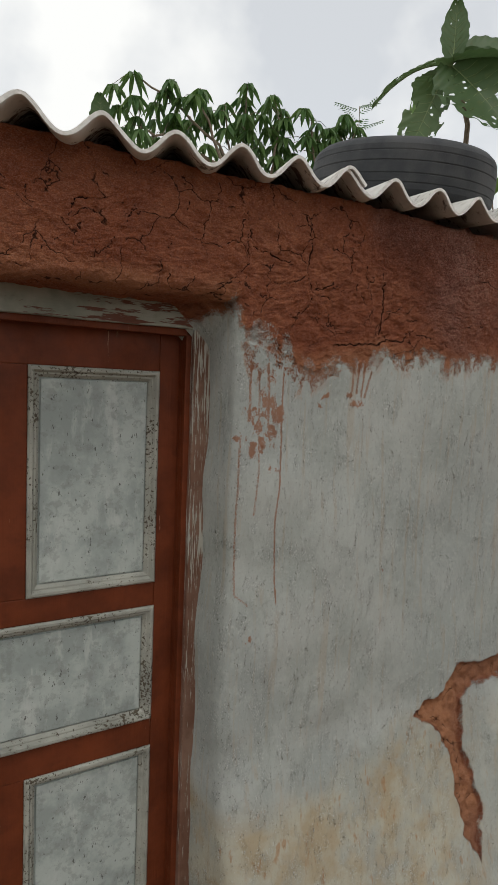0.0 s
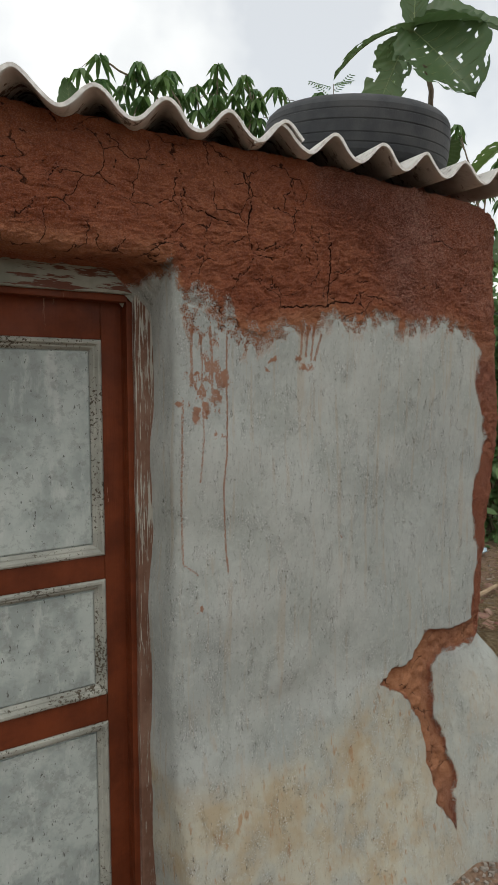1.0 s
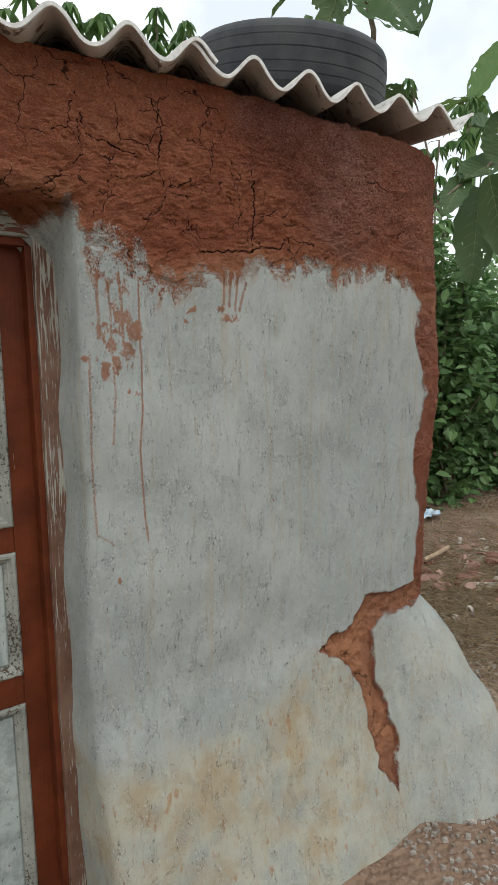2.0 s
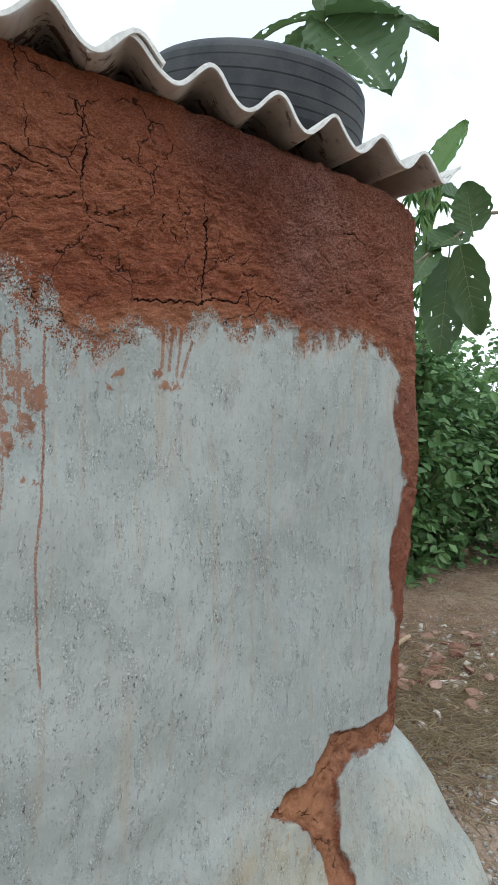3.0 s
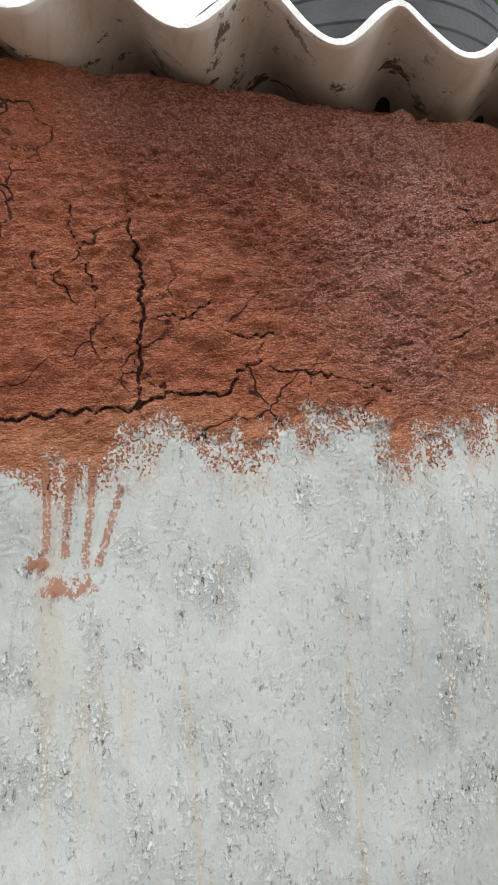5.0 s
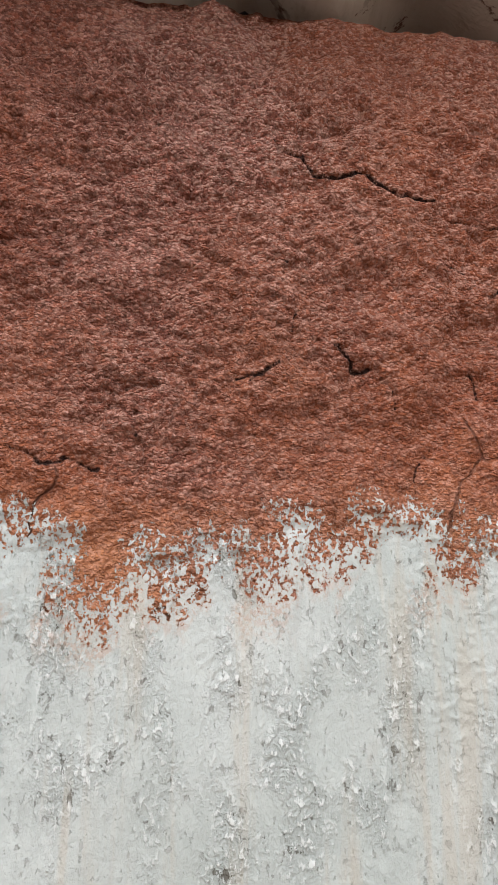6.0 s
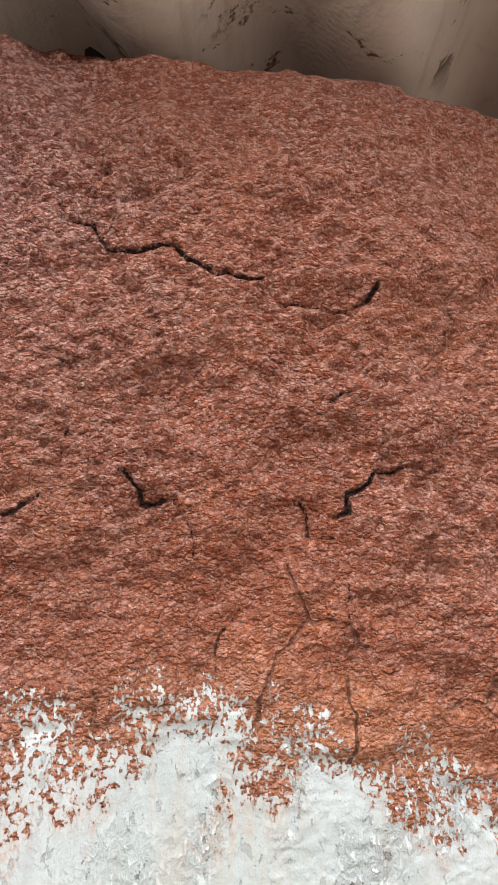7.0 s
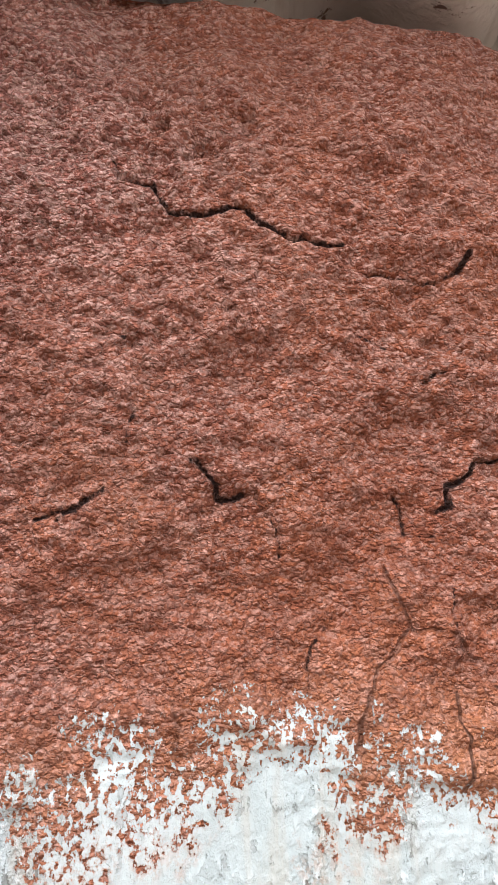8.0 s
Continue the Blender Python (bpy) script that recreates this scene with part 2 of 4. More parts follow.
def paint_material(name, a, b, under, chip, grain=(90.0, 90.0, 6.0), rough=0.55):
    k = Kit(name, rough)
    c = k.mix(k.span(k.noise(9.0, 6, 0.6), 0.3, 0.7), a, b)
    c = k.mix(k.span(k.noise(30.0, 5), 0.5, 0.75, 0.0, 0.4), c, tuple(v * 0.7 for v in a))
    peel = k.noise(1.0, 5, 0.65, k.at(*grain))
    gone = k.span(k.sums("MULTIPLY_ADD", k.noise(5.0, 4), 0.35, k.sums("MULTIPLY", peel, 0.65)), chip, chip + 0.03)
    c = k.mix(gone, c, under)
    k.bsdf.inputs["Specular IOR Level"].default_value = 0.22
    h = k.sums("MULTIPLY_ADD", gone, -0.6, k.noise(1.0, 4, 0.6, k.at(*[g * 2 for g in grain])))
    return k.done(c, h, 0.0012, k.span(k.noise(14.0, 4), 0.3, 0.7, rough - 0.1, rough + 0.15))


def panel_material():
    k = Kit("chalky_grey_paint", 0.6)
    c = k.mix(k.span(k.noise(7.0, 6, 0.62), 0.40, 0.60), (0.275, 0.31, 0.295), (0.40, 0.44, 0.415))
    c = k.mix(k.span(k.noise(1.0, 5, 0.65, k.at(22.0, 22.0, 7.0)), 0.52, 0.66, 0.0, 0.55), c, (0.50, 0.525, 0.50))
    c = k.mix(k.span(k.noise(40.0, 5, 0.7), 0.50, 0.62, 0.0, 0.35), c, (0.17, 0.18, 0.165))
    c = k.mix(k.span(k.noise(1.0, 4, 0.7, k.at(110.0, 110.0, 45.0)), 0.62, 0.66, 0.0, 0.85), c, (0.06, 0.055, 0.05))
    k.bsdf.inputs["Specular IOR Level"].default_value = 0.3
    return k.done(c, k.noise(45.0, 5), 0.0012, k.span(k.noise(12.0, 4), 0.3, 0.7, 0.45, 0.75))


def tyre_material():
    k = Kit("worn_rubber", 0.75)
    c = k.mix(k.span(k.noise(9.0, 6), 0.35, 0.7), (0.020, 0.023, 0.027), (0.050, 0.051, 0.052))
    return k.done(c, k.noise(150.0, 4), 0.001)


def leaf_material(name, a, b, c, rough=0.5):
    k = Kit(name, rough)
    col = k.mix(k.island(), a, b)
    col = k.mix(k.span(k.noise(30.0, 4), 0.5, 0.8, 0.0, 0.6), col, c)
    k.bsdf.inputs["Transmission Weight"].default_value = 0.0
    k.bsdf.inputs["Subsurface Weight"].default_value = 0.0
    m = k.done(col)
    shine = k.n.new("ShaderNodeBsdfTranslucent")
    k.l.new(col, shine.inputs["Color"])
    add = k.n.new("ShaderNodeMixShader")
    add.inputs[0].default_value = 0.3
    k.l.new(k.bsdf.outputs[0], add.inputs[1])
    k.l.new(shine.outputs[0], add.inputs[2])
    k.l.new(add.outputs[0], k.n["Material Output"].inputs["Surface"])
    return m


def plain_material(name, a, b, scale=20.0, rough=0.85, depth=0.002):
    k = Kit(name, rough)
    c = k.mix(k.span(k.noise(scale, 6), 0.3, 0.7), a, b)
    return k.done(c, k.noise(scale * 6, 5), depth)


def varied_material(name, a, b, scale=20.0, rough=0.85):
    k = Kit(name, rough)
    c = k.mix(k.chance(), a, b)
    c = k.mix(k.span(k.noise(scale, 5), 0.45, 0.75, 0.0, 0.6), c, tuple(v * 0.55 for v in a))
    return k.done(c, k.noise(scale * 4, 5), 0.003)


def ground_material():
    k = Kit("red_soil", 0.95)
    c = k.mix(k.span(k.noise(0.9, 5), 0.35, 0.65), (0.24, 0.15, 0.10), (0.30, 0.22, 0.155))
    c = k.mix(k.span(k.noise(7.0, 6), 0.4, 0.7), c, (0.19, 0.115, 0.075))
    grit = k.cells(45.0)
    c = k.mix(k.span(grit, 0.30, 0.18, 0.0, 0.3), c, (0.40, 0.34, 0.28))
    c = k.mix(k.span(k.noise(90.0, 4), 0.55, 0.75, 0.0, 0.6), c, (0.10, 0.06, 0.04))
    return k.done(c, k.sums("MULTIPLY_ADD", grit, -1.0, k.noise(40.0, 6)), 0.015)


WALL, MUD, SHEET = wall_material(), mud_material(), sheet_material()
RED = paint_material("oxide_red_paint", (0.088, 0.019, 0.006), (0.150, 0.034, 0.011), (0.42, 0.27, 0.18), 0.635)
FRAME = paint_material("weathered_frame_paint", (0.135, 0.065, 0.042), (0.21, 0.125, 0.09), (0.38, 0.365, 0.315), 0.52, (220.0, 220.0, 12.0), 0.8)
HEAD = paint_material("weathered_head_paint", (0.20, 0.21, 0.175), (0.30, 0.30, 0.255), (0.13, 0.055, 0.038), 0.545, (12.0, 90.0, 90.0), 0.8)
BEAD = paint_material("grey_bead_paint", (0.25, 0.255, 0.225), (0.37, 0.37, 0.325), (0.085, 0.070, 0.050), 0.55, (130.0, 130.0, 130.0), 0.65)
PANEL, TYRE, GROUND = panel_material(), tyre_material(), ground_material()
TEAK = leaf_material("teak_leaf", (0.060, 0.110, 0.040), (0.085, 0.140, 0.050), (0.11, 0.135, 0.045))
VEIN = plain_material("pale_vein", (0.15, 0.20, 0.085), (0.19, 0.24, 0.11))
CASSAVA = leaf_material("cassava_leaf", (0.055, 0.130, 0.035), (0.115, 0.20, 0.05), (0.045, 0.10, 0.03))
SHRUB = leaf_material("shrub_leaf", (0.085, 0.175, 0.055), (0.17, 0.28, 0.10), (0.045, 0.10, 0.035))
BANANA = leaf_material("banana_leaf", (0.10, 0.19, 0.05), (0.14, 0.24, 0.06), (0.22, 0.24, 0.07))
BARK = plain_material("grey_brown_bark", (0.16, 0.12, 0.085), (0.26, 0.21, 0.155), 30.0)
# skylight on the sheets' front edge, put into a paler colour
EDGE = plain_material("sky_lit_cement_edge", (0.62, 0.61, 0.58), (0.80, 0.79, 0.76), 60.0)
STRAW = leaf_material("dry_straw", (0.30, 0.23, 0.14), (0.50, 0.41, 0.27), (0.20, 0.14, 0.08), 0.85)
BRICK = varied_material("broken_brick", (0.19, 0.075, 0.048), (0.36, 0.235, 0.18), 30.0)
STONE = varied_material("pale_rubble", (0.36, 0.31, 0.26), (0.55, 0.50, 0.44), 14.0)
STICK = plain_material("bare_wood", (0.34, 0.24, 0.15), (0.42, 0.31, 0.2), 25.0)
PLASTIC = plain_material("blue_white_plastic", (0.30, 0.50, 0.68), (0.72, 0.78, 0.82), 18.0, 0.4)


# ---- mesh kit ----
def part(name, bm, material, parent=None, label="", smooth=False):
    me = bpy.data.meshes.new(name)
    bm.to_mesh(me)
    bm.free()
    me.materials.append(material)
    if smooth:
        me.polygons.foreach_set("use_smooth", [True] * len(me.polygons))
    ob = new(name, me)
    ob.parent = parent
    return tagged(ob, label=label)


def box(x0, x1, y0, y1, z0, z1, bevel=0.0, cuts=0, wobble=0.0):
    bm = bmesh.new()
    bmesh.ops.create_cube(bm, size=1.0, matrix=Matrix.Translation(((x0 + x1) / 2, (y0 + y1) / 2, (z0 + z1) / 2)) @ Matrix.Diagonal((x1 - x0, y1 - y0, z1 - z0, 1)))
    if bevel:
        bmesh.ops.bevel(bm, geom=bm.edges[:], offset=bevel, segments=2, affect="EDGES", profile=0.6)
    if cuts:
        bmesh.ops.subdivide_edges(bm, edges=[e for e in bm.edges if e.calc_length() > 0.1], cuts=cuts, use_grid_fill=True)
    if wobble:
        for v in bm.verts:
            v.co += noise.noise_vector(v.co * 9.0) * wobble
    return bm


def tube(points, radii, sides=8, bm=None):
    bm = bm or bmesh.new()
    rings = []
    for k, p in enumerate(points):
        p = Vector(p)
        a, b = Vector(points[max(k - 1, 0)]), Vector(points[min(k + 1, len(points) - 1)])
        q = (b - a).to_track_quat("Z", "Y")
        rings.append([bm.verts.new(p + q @ Vector((radii[k] * math.cos(2 * math.pi * s / sides), radii[k] * math.sin(2 * math.pi * s / sides), 0))) for s in range(sides)])
    for r0, r1 in zip(rings, rings[1:]):
        for s in range(sides):
            bm.faces.new((r0[s], r0[(s + 1) % sides], r1[(s + 1) % sides], r1[s]))
    bm.faces.new(rings[0][::-1]), bm.faces.new(rings[-1])
    return bm


def mesh_object(name, verts, faces, material, parent=None, smooth=True):
    """One mesh from numpy arrays of places and quads."""
    me = bpy.data.meshes.new(name)
    me.vertices.add(len(verts))
    me.vertices.foreach_set("co", np.asarray(verts, np.float32).ravel())
    faces = np.asarray(faces, np.int32)
    me.loops.add(faces.size)
    me.loops.foreach_set("vertex_index", faces.ravel())
    me.polygons.add(len(faces))
    me.polygons.foreach_set("loop_start", np.arange(0, faces.size, faces.shape[1], dtype=np.int32))
    me.polygons.foreach_set("use_smooth", np.full(len(faces), smooth))
    me.update(calc_edges=True)
    me.materials.append(material)
    ob = new(name, me)
    ob.parent = parent
    return ob


RNG = np.random.default_rng(7)
LATTICE = RNG.random((256, 256))


def value_noise(x, y):
    """Smooth noise in -1 to 1 over arrays."""
    xi, yi = np.floor(x).astype(int), np.floor(y).astype(int)
    fx, fy = x - xi, y - yi
    fx, fy = fx * fx * (3 - 2 * fx), fy * fy * (3 - 2 * fy)
    a, b = LATTICE[xi % 256, yi % 256], LATTICE[(xi + 1) % 256, yi % 256]
    c, d = LATTICE[xi % 256, (yi + 1) % 256], LATTICE[(xi + 1) % 256, (yi + 1) % 256]
    return 2 * ((a * (1 - fx) + b * fx) * (1 - fy) + (c * (1 - fx) + d * fx) * fy) - 1


def fractal(x, y, octaves=4, gain=0.5):
    total, amp = 0.0, 1.0
    for k in range(octaves):
        total = total + amp * value_noise(x * 2 ** k + 17.3 * k, y * 2 ** k + 5.1 * k)
        amp *= gain
    return total


def worley(x, y, seed):
    """Distance to the nearest of one random point a cell, and that point's own chance value."""
    table = np.random.default_rng(seed).random((128, 128, 3))
    xi, yi = np.floor(x).astype(int), np.floor(y).astype(int)
    best, own = np.full(x.shape, 9.0), np.zeros(x.shape)
    for i in (-1, 0, 1):
        for j in (-1, 0, 1):
            cell = table[(xi + i) % 128, (yi + j) % 128]
            gap = np.hypot(xi + i + cell[..., 0] - x, yi + j + cell[..., 1] - y)
            near = gap < best
            best, own = np.where(near, gap, best), np.where(near, cell[..., 2], own)
    return best, own


def to_line(x, z, line):
    """Distance from places to a broken line."""
    best = np.full(x.shape, 9.0)
    for (ax, az), (bx, bz) in zip(line, line[1:]):
        dx, dz = bx - ax, bz - az
        s = np.clip(((x - ax) * dx + (z - az) * dz) / (dx * dx + dz * dz + 1e-12), 0, 1)
        best = np.minimum(best, np.hypot(x - ax - s * dx, z - az - s * dz))
    return best


def in_shape(x, z, line):
    """Signed distance to a closed outline, negative inside."""
    inside = np.zeros(x.shape, bool)
    for (ax, az), (bx, bz) in zip(line, line[1:] + line[:1]):
        cross = (az > z) != (bz > z)
        inside ^= cross & (x < (bx - ax) * (z - az) / (bz - az + 1e-12) + ax)
    return np.where(inside, -1, 1) * to_line(x, z, line + line[:1])


def jagged(line, size, seed):
    """A broken line with finer kinks."""
    r, out = random.Random(seed), [line[0]]
    for (ax, az), (bx, bz) in zip(line, line[1:]):
        n = max(2, int(math.hypot(bx - ax, bz - az) / 0.0055))
        for k in range(1, n + 1):
            w = size if k < n else 0.0
            out.append((ax + (bx - ax) * k / n + r.uniform(-w, w), az + (bz - az) * k / n + r.uniform(-w, w)))
    return out


# ---- ground ----
gx = np.unique(np.concatenate([np.linspace(-400, -6, 30), np.linspace(-6, 9, 190), np.linspace(9, 400, 30)]))
gy = np.unique(np.concatenate([np.linspace(-400, -4, 30), np.linspace(-4, 9, 170), np.linspace(9, 400, 30)]))
GX, GY = np.meshgrid(gx, gy, indexing="ij")


def ground_height(x, y):
    x, y = np.asarray(x, float), np.asarray(y, float)
    near = np.exp(-((x - 2.5) ** 2 + (y - 2) ** 2) / 60)
    return 0.012 + near * (0.025 * fractal(x * 1.3, y * 1.3, 4) + 0.010 * fractal(x * 9, y * 9, 2)) + 0.02 * np.clip(x - 1.6, 0, 3)


def grid_faces(nu, nv, keep=None):
    i = np.arange(nu * nv).reshape(nu, nv)
    f = np.stack([i[:-1, :-1], i[1:, :-1], i[1:, 1:], i[:-1, 1:]], -1).reshape(-1, 4)
    return f if keep is None else f[keep.ravel()[f].all(1)]


ground = mesh_object("ground", np.stack([GX, GY, ground_height(GX, GY)], -1).reshape(-1, 3), grid_faces(len(gx), len(gy)), GROUND)
tagged(ground, "red-brown bare soil with grit and dry litter", "ground", kind="structure")

# ---- front wall: mud with worn limewash ----
FRONT, OPEN_L, OPEN_R, OPEN_T = 1.40, -0.13, 0.785, 1.755
CORNER = 0.15
TOP_X = (0.70, 0.785, 0.815, 0.94, 1.004, 1.05, 1.112, 1.19, 1.24, 1.27, 1.334, 1.386, 1.451, 1.487, 1.575, 1.61, 1.66, 1.69, 1.73, 1.76, 1.785, 1.85)
TOP_Z = (1.745, 1.735, 1.655, 1.622, 1.592, 1.605, 1.621, 1.634, 1.655, 1.638, 1.641, 1.660, 1.647, 1.630, 1.652, 1.658, 1.658, 1.650, 1.648, 1.635, 1.615, 1.58)
SIDE_Z = (0.6, 0.69, 0.686, 0.805, 0.957, 1.026, 1.147, 1.244, 1.32, 1.411, 1.499, 1.574, 1.648, 1.68)
SIDE_X = (1.79, 1.775, 1.84, 1.841, 1.859, 1.844, 1.815, 1.854, 1.866, 1.845, 1.809, 1.84, 1.831, 1.831)
CORNER_Z = (0.0, 0.69, 0.867, 1.0, 1.05, 1.13, 1.3, 1.415, 1.773, 1.957, 2.05)
CORNER_X = (1.865, 1.868, 1.882, 1.893, 1.900, 1.924, 1.928, 1.926, 1.895, 1.891, 1.888)
BREAK = [(1.90, 0.745), (1.772, 0.722), (1.70, 0.728), (1.605, 0.731), (1.566, 0.655), (1.475, 0.657), (1.428, 0.622), (1.53, 0.560), (1.575, 0.465),
         (1.585, 0.37), (1.600, 0.23), (1.66, 0.14), (1.685, 0.29), (1.665, 0.39), (1.635, 0.48), (1.645, 0.554), (1.65, 0.615), (1.688, 0.650), (1.80, 0.648), (1.90, 0.66)]
CRACKS = [
    [(1.214, 1.955), (1.217, 1.867), (1.230, 1.823), (1.226, 1.761), (1.220, 1.692)],
    [(1.163, 1.897), (1.164, 1.863), (1.188, 1.805)],
    [(1.082, 1.680), (1.170, 1.688), (1.221, 1.689), (1.253, 1.707), (1.307, 1.704), (1.318, 1.727), (1.337, 1.732), (1.347, 1.756)],
    [(1.087, 1.781), (1.092, 1.749), (1.099, 1.715)],
    [(0.965, 1.972), (0.984, 1.907), (0.976, 1.856), (0.992, 1.800), (1.049, 1.790)],
    [(0.992, 1.800), (0.988, 1.779), (0.966, 1.750)],
    [(1.049, 1.790), (1.064, 1.768)],
    [(1.304, 1.773), (1.324, 1.763), (1.366, 1.766)],
    [(1.346, 1.729), (1.387, 1.727), (1.444, 1.712), (1.478, 1.706)],
]
CRACKS_LEFT = [
    [(0.802, 1.905), (0.812, 1.843), (0.747, 1.785), (0.678, 1.728)],
    [(0.657, 1.955), (0.613, 1.853), (0.594, 1.815)],
    [(0.540, 1.923), (0.481, 1.835), (0.470, 1.799)],
    [(0.473, 1.923), (0.410, 1.907), (0.394, 1.844), (0.350, 1.806)],
    [(0.800, 1.955), (0.818, 1.882), (0.931, 1.858)],
    [(0.322, 1.918), (0.313, 1.853)],
    [(0.881, 1.812), (0.928, 1.815), (0.975, 1.836)],
    [(1.050, 1.901), (1.075, 1.908), (1.103, 1.921)],
    [(1.014, 1.918), (1.032, 1.914)],
    [(1.132, 1.836), (1.135, 1.803)],
    [(1.243, 1.779), (1.276, 1.782), (1.296, 1.797)],
]
CRACKS_RIGHT = [
    [(1.577, 1.930), (1.580, 1.918), (1.596, 1.917), (1.604, 1.904), (1.615, 1.902), (1.639, 1.907), (1.657, 1.893), (1.685, 1.892)],
    [(1.695, 1.877), (1.709, 1.879), (1.723, 1.874), (1.735, 1.879), (1.746, 1.891)],
    [(1.720, 1.767), (1.732, 1.780), (1.741, 1.790), (1.754, 1.792), (1.775, 1.792)],
    [(1.703, 1.774), (1.707, 1.758), (1.719, 1.757)],
    [(1.555, 1.762), (1.571, 1.766), (1.580, 1.774), (1.588, 1.776)],
    [(1.616, 1.788), (1.622, 1.783), (1.627, 1.772), (1.643, 1.775), (1.648, 1.765), (1.652, 1.748)],
    [(1.508, 1.937), (1.510, 1.912), (1.515, 1.901), (1.536, 1.899), (1.555, 1.893)],
    [(1.719, 1.825), (1.737, 1.837), (1.740, 1.843)],
    [(1.526, 1.773), (1.552, 1.777)],
    [(1.625, 1.717), (1.627, 1.709)],
    [(1.725, 1.736), (1.725, 1.717), (1.714, 1.705), (1.712, 1.697)],
    [(1.591, 1.819), (1.592, 1.809), (1.589, 1.794)],
    [(1.629, 1.975), (1.616, 1.975)],
    [(1.585, 1.842), (1.590, 1.839)],
    [(1.496, 1.731), (1.504, 1.711)],
    [(1.563, 1.762), (1.581, 1.773)],
    [(1.662, 1.630), (1.670, 1.623), (1.679, 1.607), (1.697, 1.599), (1.711, 1.589), (1.720, 1.572)],
    [(1.66, 0.16), (1.675, 0.11), (1.69, 0.05), (1.70, 0.0)],
    [(1.60, 0.16), (1.615, 0.08), (1.61, 0.0)],
]
WIDE, THIN = (0, 2, 4, 20, 21, 22, 25), (1, 3, 6, 16, 19, 28, 29, 30, 31, 32, 33, 36)
DRIPS = [
    [(0.923, 1.60), (0.923, 1.438), (0.911, 1.240), (0.917, 1.033)],
    [(0.806, 1.45), (0.800, 1.30), (0.801, 1.192), (0.804, 1.069), (0.839, 1.041)],
    [(0.857, 1.60), (0.857, 1.380), (0.849, 1.259)],
    [(1.143, 1.640), (1.142, 1.563)],
    [(1.160, 1.640), (1.158, 1.56)],
    [(1.178, 1.636), (1.168, 1.551)],
    [(1.202, 1.617), (1.181, 1.551)],
    [(0.83, 1.62), (0.83, 1.50)],
    [(0.88, 1.62), (0.885, 1.47)],
]
DABS = [(0.894, 1.362, 0.012), (1.042, 1.532, 0.011), (1.050, 1.553, 0.009), (1.155, 1.530, 0.017), (1.129, 1.550, 0.012), (0.841, 1.504, 0.012),
        (0.806, 1.445, 0.013), (0.842, 0.950, 0.008), (1.263, 1.080, 0.007), (1.209, 1.207, 0.006), (0.90, 1.46, 0.02), (0.925, 1.50, 0.02), (0.84, 1.415, 0.016), (0.87, 1.43, 0.014)]

wu = np.unique(np.concatenate([np.arange(-0.55, 0.75, 0.005), np.arange(0.75, 1.35, 0.0025), np.arange(1.35, 1.799, 0.0013), np.arange(1.80, 1.86, 0.0006), np.arange(1.86, 2.04, 0.002), np.linspace(2.04, 2.65, 26)]).round(5))
wz = np.unique(np.concatenate([np.arange(-0.12, 1.44, 0.005), np.arange(1.44, 1.56, 0.0025), np.arange(1.56, 2.02, 0.0011), np.linspace(2.02, 2.12, 9)]).round(5))
U, Z0 = np.meshgrid(wu, wz, indexing="ij")
Z = Z0.copy()
# plan of the wall with its rounded corner
corner_x = np.interp(Z, CORNER_Z, CORNER_X)
START = 1.80
bend = np.interp(Z, (1.15, 1.5, 1.85), (CORNER, 0.22, 0.46))
arc_x = corner_x - 0.364 * bend
straight = np.where(U < 1.5, U, 1.5 + (U - 1.5) * (arc_x - 1.5) / (START - 1.5))
LAST = radians(73)  # the side wall runs with the roof's slant
ang = np.clip((U - START) / CORNER, 0, LAST)
after = np.clip(U - START - CORNER * LAST, 0, None)
wide, tight = np.minimum(ang, radians(56)), np.maximum(ang, radians(56))
X = np.where(U <= START, straight, arc_x + bend * np.sin(wide) + CORNER * (np.sin(tight) - math.sin(radians(56))) + after * math.cos(LAST))
Y = np.where(U <= START, FRONT, FRONT + bend - bend * np.cos(wide) + CORNER * (math.cos(radians(56)) - np.cos(tight)) + after * math.sin(LAST))
# door opening: rounded arris, then the reveal
qx, qz = np.maximum(OPEN_L - U, U - OPEN_R), Z0 - OPEN_T
d = np.hypot(np.maximum(qx, 0), np.maximum(qz, 0)) + np.minimum(np.maximum(qx, qz), 0)
keep = d > -0.135
R = 0.032
lip = np.clip(R - d, 0, R)
Y = Y + np.where((d < R) & (U < 1.2), R - np.sqrt(np.clip(R * R - lip * lip, 0, None)), 0) + np.clip(-d, 0, None)
inside = d < 0
upright = inside & (qx > qz)
X = np.where(upright, np.where(U > 0.3, OPEN_R + 0.06 * d, OPEN_L), X)
Z = np.where(inside & ~upright, OPEN_T + 0.1 * d, Z)
# the head stops just short of the sheets
head_z = np.interp(U, (0.0, 0.9, 1.1, 1.6, 1.9), (2.012, 2.030, 2.040, 2.042, 2.030))
Z = np.where(Z0 > 1.95, 1.95 + (np.minimum(Z0, 2.02) - 1.95) * (head_z - 1.95) / 0.07, Z)
# mud packed up against the sheets, set back from the face
run = X - 0.04
packed = np.where(run > 1.0, 2.086 + 0.055 * (run - 1.19) + 0.026 * np.cos(2 * math.pi * (run - 1.188) / 0.1575), 2.060 + 0.07 * (run - 0.74) + 0.026 * np.cos(2 * math.pi * (run - 0.742) / 0.149)) - 0.018
rise = np.clip((Z0 - 2.02) / 0.10, 0, 1)
Z = Z + rise * np.maximum(packed - head_z, 0)
Y = Y + 0.13 * np.clip(rise * 3, 0, 1)
# world x and run along the face, before the foot spreads
FX = np.where(U > 1.2, X, U)
A = X + (Y - FRONT)
